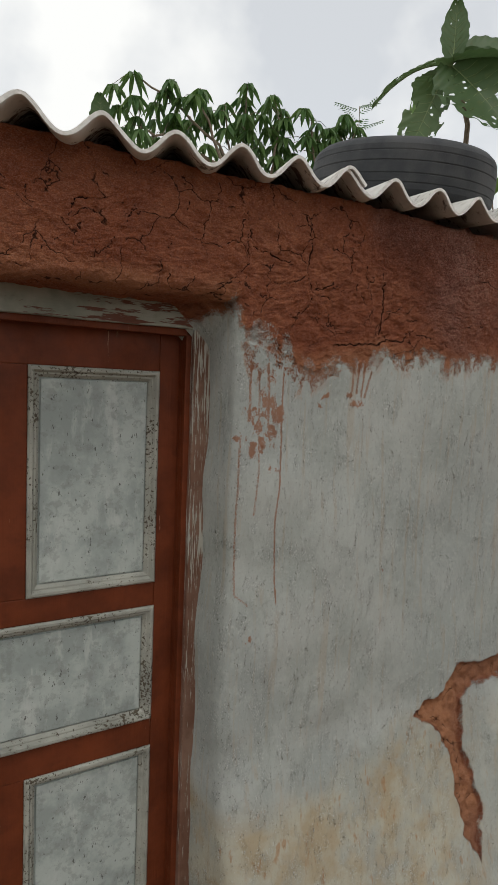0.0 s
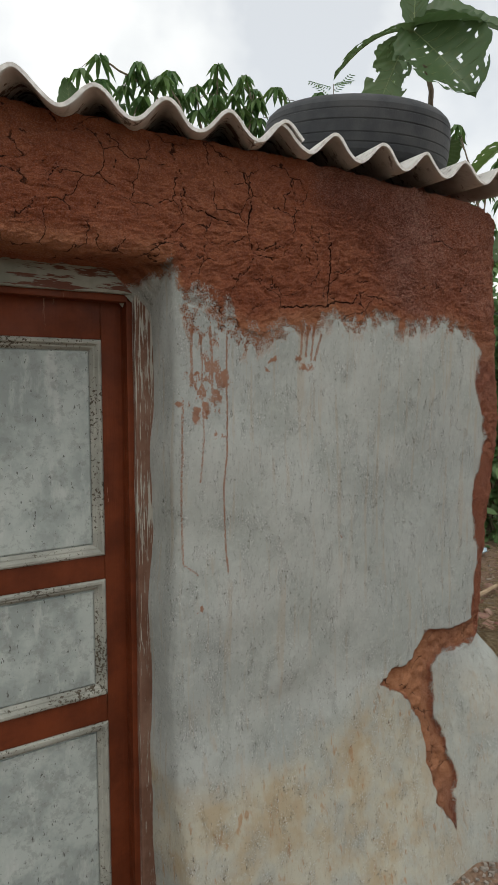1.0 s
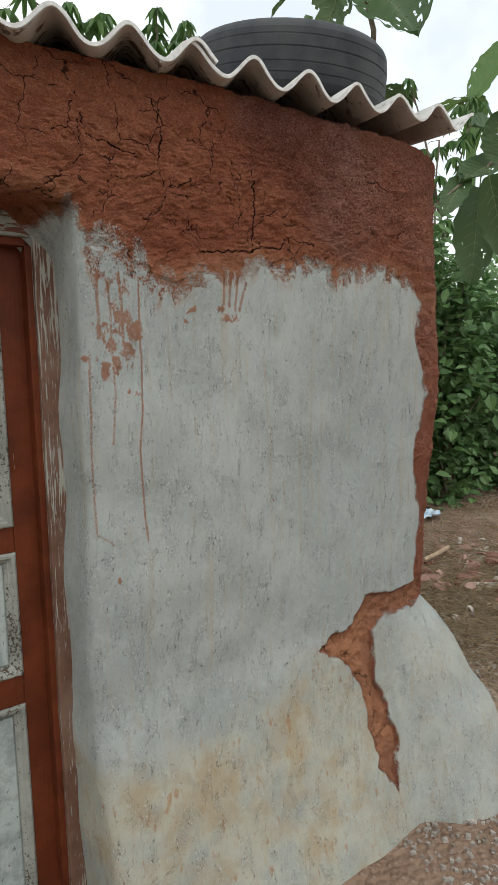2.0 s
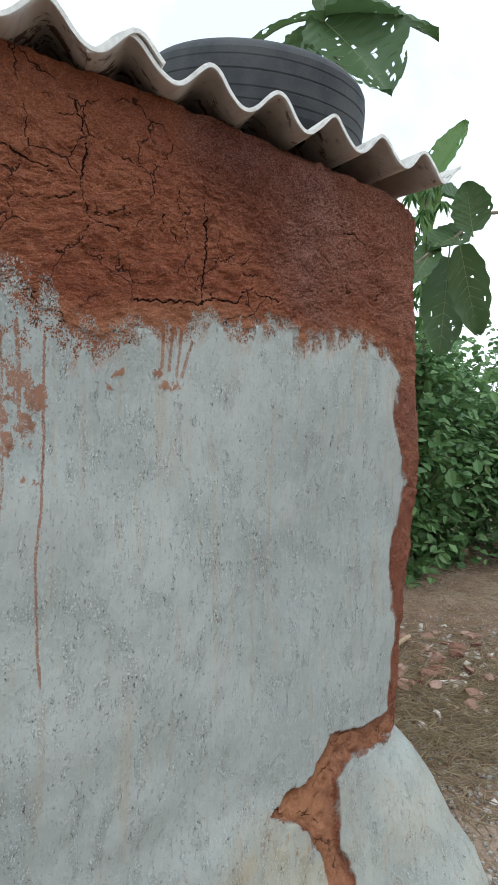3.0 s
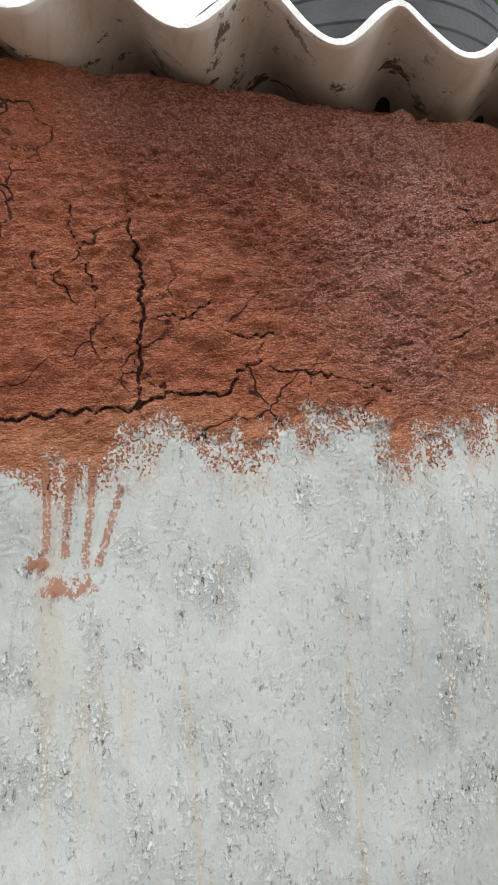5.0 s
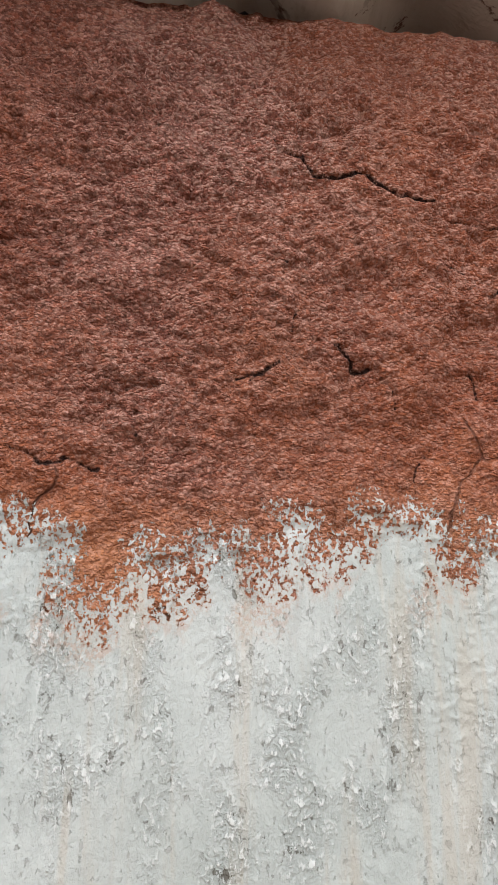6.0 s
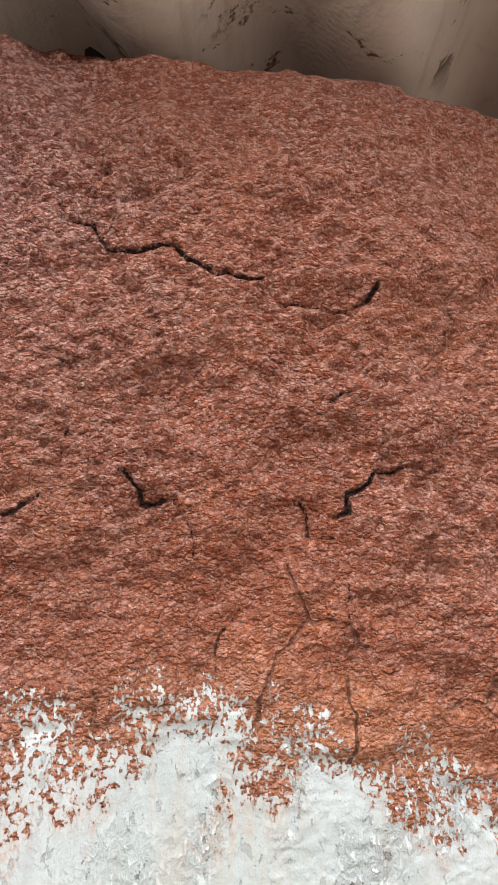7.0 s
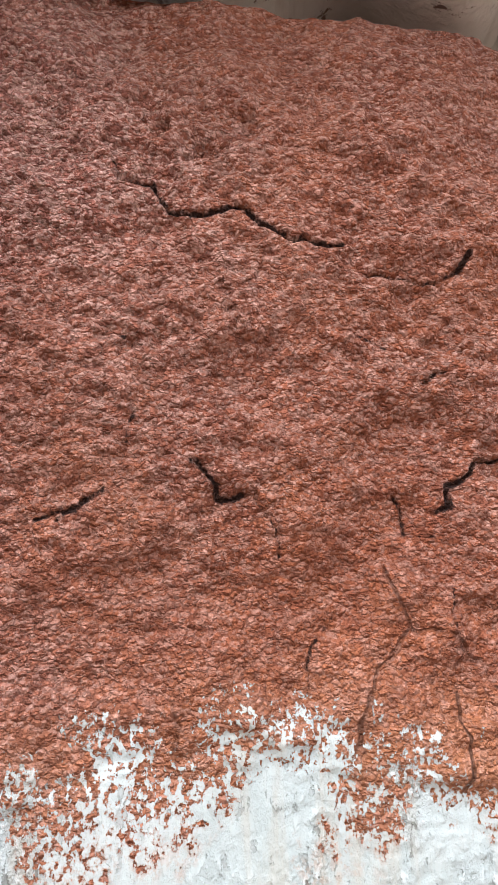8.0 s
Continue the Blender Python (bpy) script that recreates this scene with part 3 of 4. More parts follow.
# the head of the wall leans back under the sheets
Y = Y + np.clip((Z - 1.905) / 0.13, 0, 1.6) ** 2 * 0.008
# earthen plinth
foot = 0.15 * np.clip(1 - Z / 0.68, 0, 1.2) ** 1.3
bench = np.interp(Z, (-0.12, 0.0, 0.28, 0.38, 0.5, 0.58, 0.64, 0.66), (0.44, 0.38, 0.26, 0.19, 0.13, 0.07, 0.01, 0.0))
turn = np.clip((U - 1.70) / 0.25, 0, 1)
turn = turn * turn * (3 - 2 * turn)
flare = (foot * (1 - turn) + bench * turn) * np.clip(1 + d / 0.10, 0, 1)
X = X + flare * np.sin(ang)
Y = Y - flare * np.cos(ang)
# fields on the face
coat = np.minimum(np.interp(FX, TOP_X, TOP_Z) - Z0 + 0.014, 0.4)
side = np.interp(Z0, SIDE_Z, SIDE_X) - FX + 0.006 * fractal(U * 20, Z0 * 30, 3)
coat = np.where(Z0 > 0.66, np.minimum(coat, np.where(U > 1.5, side, 9)), coat)
coat = np.where((U < 0.77) & ~upright & (Z0 > 1.6), -0.05, coat)
gash = in_shape(FX + 0.008 * fractal(U * 25, Z0 * 25, 3), Z0 + 0.008 * fractal(U * 25 + 40, Z0 * 25, 3), BREAK)
coat = np.minimum(coat, gash)
near_top = np.clip(1 - np.abs(np.interp(FX, TOP_X, TOP_Z) - Z0) / np.interp(U, (0.7, 0.95, 1.05), (0.24, 0.22, 0.15)), 0, 1)
rag = 0.015 + np.interp(U, (0.7, 0.79, 0.84, 0.95, 1.05), (0.03, 0.05, 0.24, 0.17, 0.065)) * near_top * np.clip((1.86 - FX) / 0.1, 0.25, 1)
rag = np.where((Z0 > 0.8) & (U > 1.70) & (near_top < 0.3), np.maximum(rag, 0.025), rag)
crack = np.full(U.shape, 0.05)
for k, line in enumerate(CRACKS + CRACKS_LEFT + CRACKS_RIGHT):
    fine = jagged(line, 0.0038 if k < 20 else 0.0026, k)
    xs, zs = [p[0] for p in line], [p[1] for p in line]
    iu = slice(np.searchsorted(wu, min(xs) - 0.05), np.searchsorted(wu, max(xs) + (0.05 if max(xs) < 1.4 else 0.3)))
    iz = slice(np.searchsorted(wz, min(zs) - 0.05), np.searchsorted(wz, max(zs) + 0.05))
    crack[iu, iz] = np.minimum(crack[iu, iz], to_line(FX[iu, iz], Z0[iu, iz], fine) + (0.0006 if k in THIN else -0.0003 if k in WIDE else 0.0002) + (0.0002 if k > 19 else 0.0))
hair_r = random.Random(11)
for k in range(30):
    ax, az = hair_r.uniform(0.2, 1.86), hair_r.uniform(1.70, 1.99)
    if ax > 1.3 and hair_r.random() < 0.35:
        continue
    way, line = hair_r.uniform(0, 6.28), [(ax, az)]
    for s in range(hair_r.randint(2, 4)):
        way += hair_r.uniform(-0.9, 0.9)
        step = hair_r.uniform(0.012, 0.032)
        line.append((line[-1][0] + step * math.cos(way), line[-1][1] + step * math.sin(way)))
    fine = jagged(line, 0.002, 200 + k)
    iu = slice(np.searchsorted(wu, ax - 0.2), np.searchsorted(wu, ax + 0.3))
    iz = slice(np.searchsorted(wz, az - 0.2), np.searchsorted(wz, az + 0.2))
    crack[iu, iz] = np.minimum(crack[iu, iz], to_line(FX[iu, iz], Z0[iu, iz], fine) + 0.0011)
stain = np.zeros(U.shape)
for k, line in enumerate(DRIPS):
    stain = np.maximum(stain, np.clip(1.15 - to_line(FX + 0.003 * fractal(Z0 * 9 + k, Z0 * 3, 2), Z0, line) / (0.0042 if k < 3 else 0.0055), 0, (0.74, 0.63, 0.62)[k] if k < 3 else 0.68))
WX, WZ = FX + 0.010 * fractal(U * 45, Z0 * 45, 3, 0.7), Z0 + 0.010 * fractal(U * 45 + 30, Z0 * 45, 3, 0.7)
for x, z, r in DABS:
    stain = np.maximum(stain, np.clip(1.3 - np.hypot(WX - x, WZ - z) / r, 0, 1))
smudge = np.clip(1 - np.hypot((WX - 0.868) / 0.075, (WZ - 1.485) / 0.115), 0, 1) * np.clip(0.55 + 0.9 * fractal(U * 70 + 5, Z0 * 34, 4, 0.75), 0, 1)
stain = np.maximum(stain, np.clip(smudge * 1.7, 0, 0.75))
edge_dark = np.interp(Z0, (1.60, 1.684, 1.737, 1.816, 1.972), (1.60, 1.50, 1.40, 1.275, 1.21))
dark = np.clip((FX - edge_dark + 0.05 * fractal(U * 9, Z0 * 9, 4)) / 0.13 + 0.4, 0, 1) * np.clip((Z0 - 1.66) / 0.04, 0.55, 1)
dark = dark * np.interp(U, (1.45, 1.62), (1.0, 0.72)) * np.clip(0.75 + 0.5 * fractal(U * 6 + 9, Z0 * 6, 3), 0.2, 1)
dust = dark * np.clip(np.interp(FX, (1.35, 1.55, 1.68), (0.15, 0.55, 1.0)) + 0.35 * fractal(U * 7 + 21, Z0 * 7, 3), 0, 1) * np.interp(Z0, (1.66, 1.76, 1.82), (0.8, 0.9, 1.0))
pale = np.clip(1 - np.abs(Z0 - np.interp(FX, TOP_X, TOP_Z) - 0.015) / 0.05 + 0.4 * fractal(U * 8, Z0 * 8, 3), 0, 1) * 0.55
pale = np.maximum(pale, np.clip(-gash / 0.012, 0, 1))
low = np.clip((np.interp(U, (0.7, 0.96, 1.24, 1.44, 1.9), (0.58, 0.57, 0.64, 0.62, 0.66)) - Z0) / 0.10 + 0.5 * fractal(U * 5, Z0 * 5, 3), 0, 1) * np.interp(U, (1.5, 1.72), (0.9, 0.3))
# relief
hold = np.clip(coat / 0.004 + 0.5, 0, 1)
relief = 0.010 * fractal(A * 2.6, Z0 * 2.6, 3)
relief += (1 - hold) * 0.0042 * fractal(A * 24, Z0 * 34, 4, 0.62)
# crumbs of two sizes, deepest where the mud is coarse, and open pits between them
wa, wb = A + 0.004 * fractal(A * 90, Z0 * 90, 2), Z0 + 0.003 * fractal(A * 90 + 50, Z0 * 90, 2)
clod_d, clod = worley(wa / 0.0105, wb / 0.0072, 3)
crumb_d, crumb = worley(wa / 0.0050, wb / 0.0034, 4)
coarse = (1 - hold) * (0.50 + 0.50 * dark) * np.interp(Z0, (1.66, 1.72, 1.79, 1.95, 2.0), (0.45, 0.6, 1.0, 1.0, 0.6)) * np.clip(0.85 + 0.5 * fractal(A * 16 + 7, Z0 * 20, 2), 0.35, 1.3)
relief += coarse * (0.0024 * (0.25 + clod) * np.clip(1 - (clod_d / 0.72) ** 2, 0, 1) + 0.0022 * (0.2 + crumb) * np.clip(1 - (crumb_d / 0.75) ** 2, 0, 1))
relief -= coarse * 0.0035 * np.clip((fractal(A * 48 + 3, Z0 * 70, 3, 0.6) - 0.55) / 0.35, 0, 1)
# grainy patches where the wash is thick
grain = np.clip((fractal(U * 22 + 31, Z0 * 11, 3) - 0.02) / 0.3, 0.12, 1) * hold
relief += grain * 0.0006 * np.clip(1 - (crumb_d / 0.62) ** 2, 0, 1) * (crumb > 0.35)
relief += hold * (0.0016 + 0.0012 * fractal(U * 14, Z0 * 7, 4, 0.6))
relief -= np.clip(-gash / 0.006, 0, 1) * (0.013 - 0.006 * fractal(U * 40, Z0 * 40, 3, 0.6))
relief -= np.clip(1 - crack / 0.0013, 0, 1) * 0.0028 * (1 - 0.8 * hold)
relief += np.clip(stain, 0, 1) * 0.0012
P = np.stack([X, Y, Z], -1)
nrm = np.cross(np.gradient(P, axis=0), np.gradient(P, axis=1))
nrm /= np.linalg.norm(nrm, axis=-1, keepdims=True) + 1e-9
P = P + nrm * relief[..., None]
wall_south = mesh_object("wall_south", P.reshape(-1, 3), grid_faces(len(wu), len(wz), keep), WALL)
for key, field in (("coat", coat), ("rag", rag), ("crack", crack), ("stain", stain), ("dark", dark), ("low", low), ("pale", pale), ("clod", 0.5 * clod + 0.5 * crumb), ("dust", dust)):
    layer = wall_south.data.attributes.new(key, "FLOAT", "POINT")
    layer.data.foreach_set("value", field.astype(np.float32).ravel())
tagged(wall_south, "cracked red mud wall with worn pale grey limewash", "wall", kind="structure")

# the rest of the shell
def slanted(bm, by=0.4):
    for v in bm.verts:
        v.co.x += by * (v.co.y - 1.42)
    return bm


for name, bm in (
    ("wall_west", slanted(box(-1.75, -1.45, 1.42, 4.0, -0.1, 2.03))),
    ("wall_north", box(-1.2, 2.6, 3.7, 4.0, -0.1, 2.36)),
    ("wall_east", slanted(box(1.62, 1.915, 1.62, 4.0, -0.1, 2.12), 0.306)),
    ("wall_south_end", box(-1.75, -0.5, 1.42, 1.7, -0.1, 2.03)),
):
    tagged(part(name, bm, MUD), "bare red mud wall of the hut", "wall", kind="structure")
tagged(part("floor", slanted(box(-1.45, 1.60, 1.7, 3.7, 0.012, 0.04)), MUD), "beaten earth floor inside the hut", "floor", kind="structure")

# ---- roof of corrugated sheets ----
roof = tagged(new("roof"), "lean-to roof of grey corrugated cement sheets", "roof", kind="structure")
AMP, THICK = 0.026, 0.0075


SKEW = 0.40


def corrugated_sheet(x0, x1, y0, y1, z_at, rise, seed, pitch, crest):
    n = int((x1 - x0) / pitch * 20)
    xs = np.linspace(x0, x1, n)
    ys = np.concatenate([np.linspace(y0, y0 + 0.3, 25), np.linspace(y0 + 0.36, y1, 20)])
    SX, SY = np.meshgrid(xs, ys, indexing="ij")
    chip = 0.004 * value_noise(SX * 30 + seed, SX * 0 + seed) * (SY < y0 + 0.005)
    wave = AMP * np.cos(2 * math.pi * (SX - crest) / pitch)
    slope = -AMP * 2 * math.pi / pitch * np.sin(2 * math.pi * (SX - crest) / pitch)
    top = z_at(SX) + wave - AMP + rise * (SY - y0) + 0.002 * fractal(SX * 3 + seed, SY * 3, 2)
    ln = np.sqrt(1 + slope ** 2)
    t = THICK * (1 + 0.08 * value_noise(SX * 40 + seed, SY))
    PX = SX + SKEW * (SY - y0)
    upper = np.stack([PX, SY + chip, top], -1).reshape(-1, 3)
    lower = np.stack([PX + t * slope / ln, SY + chip, top - t / ln], -1).reshape(-1, 3)
    nu, nv = SX.shape
    f = grid_faces(nu, nv)
    i = np.arange(nu * nv).reshape(nu, nv)
    m = nu * nv
    rims = []
    for a in (i[:, 0], i[::-1, -1], i[0, ::-1], i[-1, :]):
        rims.append(np.stack([a[:-1], a[:-1] + m, a[1:] + m, a[1:]], -1))
    faces = np.concatenate([f, f[:, ::-1] + m] + rims)
    ob = mesh_object("corrugated_sheet", np.concatenate([upper, lower]), faces, SHEET, roof)
    # mud splashed on the underside close to the wall, broken front edge painted sky-bright
    near = np.clip((SY - 1.342) / 0.08, 0, 1) * np.interp(SX, (-0.2, 0.9, 1.3, 1.9), (0.50, 0.46, 0.33, 0.18))
    layer = ob.data.attributes.new("mud", "FLOAT", "POINT")
    layer.data.foreach_set("value", np.concatenate([np.full(m, -1.0), np.where(SY < 1.6, near, 0.3).ravel()]).astype(np.float32))
    ob.data.materials.append(EDGE)
    slot = np.zeros(len(faces), np.int32)
    slot[2 * len(f):2 * len(f) + len(rims[0])] = 1
    ob.data.polygons.foreach_set("material_index", slot)
    smooth = np.full(len(faces), True)
    smooth[2 * len(f):] = False
    ob.data.polygons.foreach_set("use_smooth", smooth)
    return ob


corrugated_sheet(0.955, 1.975, 1.335, 4.2, lambda x: 2.096 + 0.055 * (x - 1.19), 0.18, 3, 0.1575, 1.188)
corrugated_sheet(-0.10, 1.09, 1.333, 4.2, lambda x: np.where(x > 0.6, 2.071 + 0.07 * (x - 0.74), 2.061 + 0.02 * (x - 0.6)), 0.18, 8, 0.149, 0.742)
corrugated_sheet(-1.9, 0.0, 1.335, 4.2, lambda x: 2.040 + 0.02 * (x + 0.1), 0.18, 14, 0.149, 0.742)

# ---- door ----
door = tagged(new("door_1"), "closed red panel door with chalky grey panels", "door", kind="structure")
LEAF = 1.583
for x0, x1 in ((-0.083, -0.02), (0.677, 0.738)):
    part("stile", box(x0, x1, LEAF, LEAF + 0.04, 0.03, 1.71, 0.003), RED, door)
part("mullion", box(0.303, 0.367, LEAF + 0.0015, LEAF + 0.04, 1.069, 1.594, 0.002), RED, door)
part("mullion", box(0.303, 0.367, LEAF + 0.0015, LEAF + 0.04, 0.125, 0.640, 0.002), RED, door)
for z0, z1 in ((1.594, 1.709), (1.008, 1.069), (0.640, 0.712), (0.03, 0.125)):
    part("rail", box(-0.02, 0.677, LEAF + 0.001, LEAF + 0.04, z0, z1, 0.003), RED, door)
for x0, x1, z0, z1 in ((0.367, 0.677, 1.069, 1.594), (-0.02, 0.303, 1.069, 1.594), (-0.02, 0.677, 0.712, 1.008), (0.367, 0.677, 0.125, 0.640), (-0.02, 0.303, 0.125, 0.640)):
    w = 0.026
    panel = part("panel", box(x0 + 0.004, x1 - 0.004, LEAF + 0.014, LEAF + 0.026, z0 + 0.004, z1 - 0.004, 0.002), PANEL, door, "chalky grey painted panel")
    raised = part("raised_field", box(x0 + w + 0.003, x1 - w - 0.003, LEAF + 0.0085, LEAF + 0.016, z0 + w + 0.003, z1 - w - 0.003, 0.003), PANEL, panel)
    for a0, a1, c0, c1 in ((x0, x1, z0, z0 + w), (x0, x1, z1 - w, z1), (x0, x0 + w, z0, z1), (x1 - w, x1, z0, z1)):
        bm = bmesh.new()
        flat = a1 - a0 > c1 - c0
        # stepped bead: outer quirk, round, inner fillet
        prof = [(0.0, -0.002), (0.004, -0.006), (0.010, -0.006), (0.013, -0.001), (0.015, 0.003), (0.019, 0.003), (0.0215, 0.006), (w, 0.011), (w, 0.016), (0.0, 0.016)]
        flip = (c0 > z0 + 0.01) if flat else (a0 > x0 + 0.01)
        ends = []
        for e in (0, 1):
            ring = []
            for p, q in prof:
                if flat:
                    zz = c1 - p if flip else c0 + p
                    xx = (a0 + p) if e == 0 else (a1 - p)
                else:
                    xx = a1 - p if flip else a0 + p
                    zz = c0 + p if e == 0 else c1 - p
                ring.append(bm.verts.new((xx, LEAF + q, zz)))
            ends.append(ring)
        m = len(prof)
        for s in range(m):
            bm.faces.new((ends[0][s], ends[0][(s + 1) % m], ends[1][(s + 1) % m], ends[1][s]))
        bm.faces.new(ends[0]), bm.faces.new(ends[1][::-1])
        bmesh.ops.recalc_face_normals(bm, faces=bm.faces[:])
        part("bead", bm, BEAD, panel, "grey painted moulding")
for x0, x1 in ((-0.135, -0.086), (0.742, 0.792)):
    jamb = part("jamb", box(x0, x1, 1.528, 1.66, 0.0, 1.75, 0.004, 10, 0.003), FRAME, door, "weathered frame post with flaking red and grey paint")
head = part("head", box(-0.135, 0.792, 1.530, 1.66, 1.697, 1.757, 0.004, 8, 0.003), HEAD, door, "weathered frame head with flaking grey paint")
part("stop", box(0.728, 0.746, 1.545, 1.66, 0.03, 1.70, 0.002), RED, door)
part("stop", box(-0.09, 0.746, 1.545, 1.66, 1.682, 1.699, 0.002), RED, door)
part("sill", box(-0.12, 0.78, 1.50, 1.70, 0.0, 0.028, 0.004), FRAME, door)

# ---- tyre on the roof ----
def tyre(cx, cy, z, radius, width):
    prof = [(0.60, 0.10), (0.62, 0.02), (0.70, -0.02), (0.82, -0.01), (0.92, 0.03), (0.965, 0.10), (0.985, 0.16), (0.99, 0.24), (0.987, 0.246), (0.987, 0.256), (0.995, 0.27),
            (1.0, 0.38), (0.994, 0.386), (0.994, 0.394), (1.0, 0.41), (1.0, 0.57), (0.994, 0.576), (0.994, 0.584), (1.0, 0.60), (0.995, 0.73), (0.987, 0.736), (0.987, 0.746),
            (0.99, 0.76), (0.985, 0.84), (0.965, 0.90), (0.92, 0.97), (0.82, 1.01), (0.70, 1.02), (0.62, 0.98), (0.60, 0.90), (0.60, 0.82), (0.64, 0.80), (0.75, 0.86),
            (0.88, 0.84), (0.93, 0.70), (0.93, 0.30), (0.88, 0.16), (0.75, 0.14), (0.64, 0.20), (0.60, 0.18)]
    lean = Matrix.Translation((cx, cy, z)) @ pose(0, 0, 0, 8.0, -1.5, 0)
    thing = tagged(new("tyre"), "worn black car tyre lying flat on the roof", "tyre")
    thing.matrix_world = lean
    n = 180
    for name, k0, k1 in (("sidewall", 0, 6), ("tread", 6, 23), ("sidewall", 23, 30), ("inner_liner", 30, 40)):
        bm = bmesh.new()
        rings = []
        for s in range(n):
            a = 2 * math.pi * s / n
            ring = []
            for k in range(k0, k1 + 1):
                r, h = prof[k % len(prof)]
                rr = radius * r
                ring.append(bm.verts.new((rr * math.cos(a), rr * math.sin(a), width * h)))
            rings.append(ring)
        for s in range(n):
            for k in range(k1 - k0):
                bm.faces.new((rings[s][k], rings[(s + 1) % n][k], rings[(s + 1) % n][k + 1], rings[s][k + 1]))
        part(name, bm, TYRE, thing, "", name != "tread")
    return thing


tyre(1.60, 1.748, 2.170, 0.300, 0.182)


# ---- plants ----
def scatter(name, at, along, up, length, width, material, parent=None, fold=0.25, droop=0.15):
    """Many lance-shaped leaves in one mesh: two folded halves each."""
    at, along, up = (np.asarray(v, float) for v in (at, along, up))
    along = along / np.linalg.norm(along, axis=1, keepdims=True)
    side = np.cross(along, up)
    side /= np.linalg.norm(side, axis=1, keepdims=True) + 1e-9
    up = np.cross(side, along)
    shape = np.array([(0, 0, 0), (0.5, 0.33, fold), (0.42, 0.68, fold * 0.7), (0, 1, 0), (-0.42, 0.68, fold * 0.7), (-0.5, 0.33, fold)])
    L, W = np.asarray(length)[:, None, None], np.asarray(width)[:, None, None]
    v = at[:, None] + W * shape[None, :, :1] * side[:, None] + L * shape[None, :, 1:2] * along[:, None] + W * shape[None, :, 2:] * up[:, None]
    v = v - np.array([0, 0, 1]) * (L * droop * shape[None, :, 1:2] ** 2)
    n = len(at)
    f = np.array([(0, 1, 2, 3), (0, 3, 4, 5)])[None] + 6 * np.arange(n)[:, None, None]
    return mesh_object(name, v.reshape(-1, 3), f.reshape(-1, 4), material, parent, False)


def empty_at(name, p, label, category, group=""):
    ob = new(name)
    ob.location = p
    return tagged(ob, label, category, group)


def under(ob, parent):
    """Hangs a mesh built in world places below its thing."""
    ob.parent = parent
    ob.matrix_parent_inverse = parent.matrix_world.inverted() if parent.matrix_world != Matrix() else Matrix.Translation(-parent.location)
    return ob


def cassava(base, stems, hubs, seed, label):
    """stems: broken lines of places; each hub carries a whorl of drooping leaflets on a thin stalk from the nearest stem."""
    r = np.random.default_rng(seed)
    plant = empty_at("cassava_plant", base, label, "plant", "cassava plants behind the hut")
    at, along, up, length, width = [], [], [], [], []
    twigs, spine = bmesh.new(), []
    for line in stems:
        pts = [Vector(p) for p in line]
        fine = [pts[k].lerp(pts[k + 1], s / 6) + Vector(r.normal(0, 0.008, 3)) for k in range(len(pts) - 1) for s in range(6)] + [pts[-1]]
        under(part("stem", tube(fine, [0.018 - 0.012 * k / len(fine) for k in range(len(fine))], 6), BARK), plant)
        spine += fine
    for place in hubs:
        hub = Vector(place) + Vector((0, r.normal(0, 0.08), 0))
        for twin in range(2):
            if twin:
                hub = hub + Vector((r.normal(0, 0.07), r.uniform(0.05, 0.22), r.normal(-0.03, 0.04)))
            p = min(spine, key=lambda q: (q - hub).length + 0.8 * max(q.z - hub.z, 0))
            tube([p, p.lerp(hub, 0.55) + Vector((0, 0, 0.03)), hub], [0.004, 0.003, 0.002], 4, twigs)
            n, a = r.integers(7, 10), r.uniform(0, 6.28)
            for j in range(n):
                b = a + j * 2 * math.pi / n
                at.append(hub), along.append((math.cos(b), math.sin(b), r.uniform(-1.0, -0.25)))
                up.append((0, 0, 1)), length.append(r.uniform(0.10, 0.15)), width.append(r.uniform(0.034, 0.048))
    tagged(under(part("petioles", twigs, BARK), plant), kind="stuff")
    under(scatter("crown", at, along, up, length, width, CASSAVA, None, 0.3, 0.55), plant)
    return plant


cassava((2.95, 4.55, 0), [
    [(2.95, 4.55, 0), (2.95, 4.55, 2.4), (2.80, 4.55, 3.10), (2.40, 4.55, 3.46), (2.05, 4.55, 3.68), (1.72, 4.55, 3.78)],
    [(2.80, 4.55, 3.10), (2.40, 4.52, 3.36), (2.20, 4.50, 3.76)],
    [(2.60, 4.55, 3.28), (2.10, 4.52, 3.38), (1.75, 4.50, 3.42)],
], [(1.66, 4.50, 3.75), (1.95, 4.50, 3.79), (1.67, 4.50, 3.60), (1.89, 4.50, 3.66), (1.70, 4.50, 3.48), (1.98, 4.50, 3.56), (1.70, 4.50, 3.36), (1.89, 4.50, 3.42), (2.20, 4.50, 3.80), (2.11, 4.50, 3.70), (2.35, 4.50, 3.73), (2.14, 4.50, 3.52), (2.26, 4.50, 3.42)], 1, "tall cassava plant with a long arching branch")
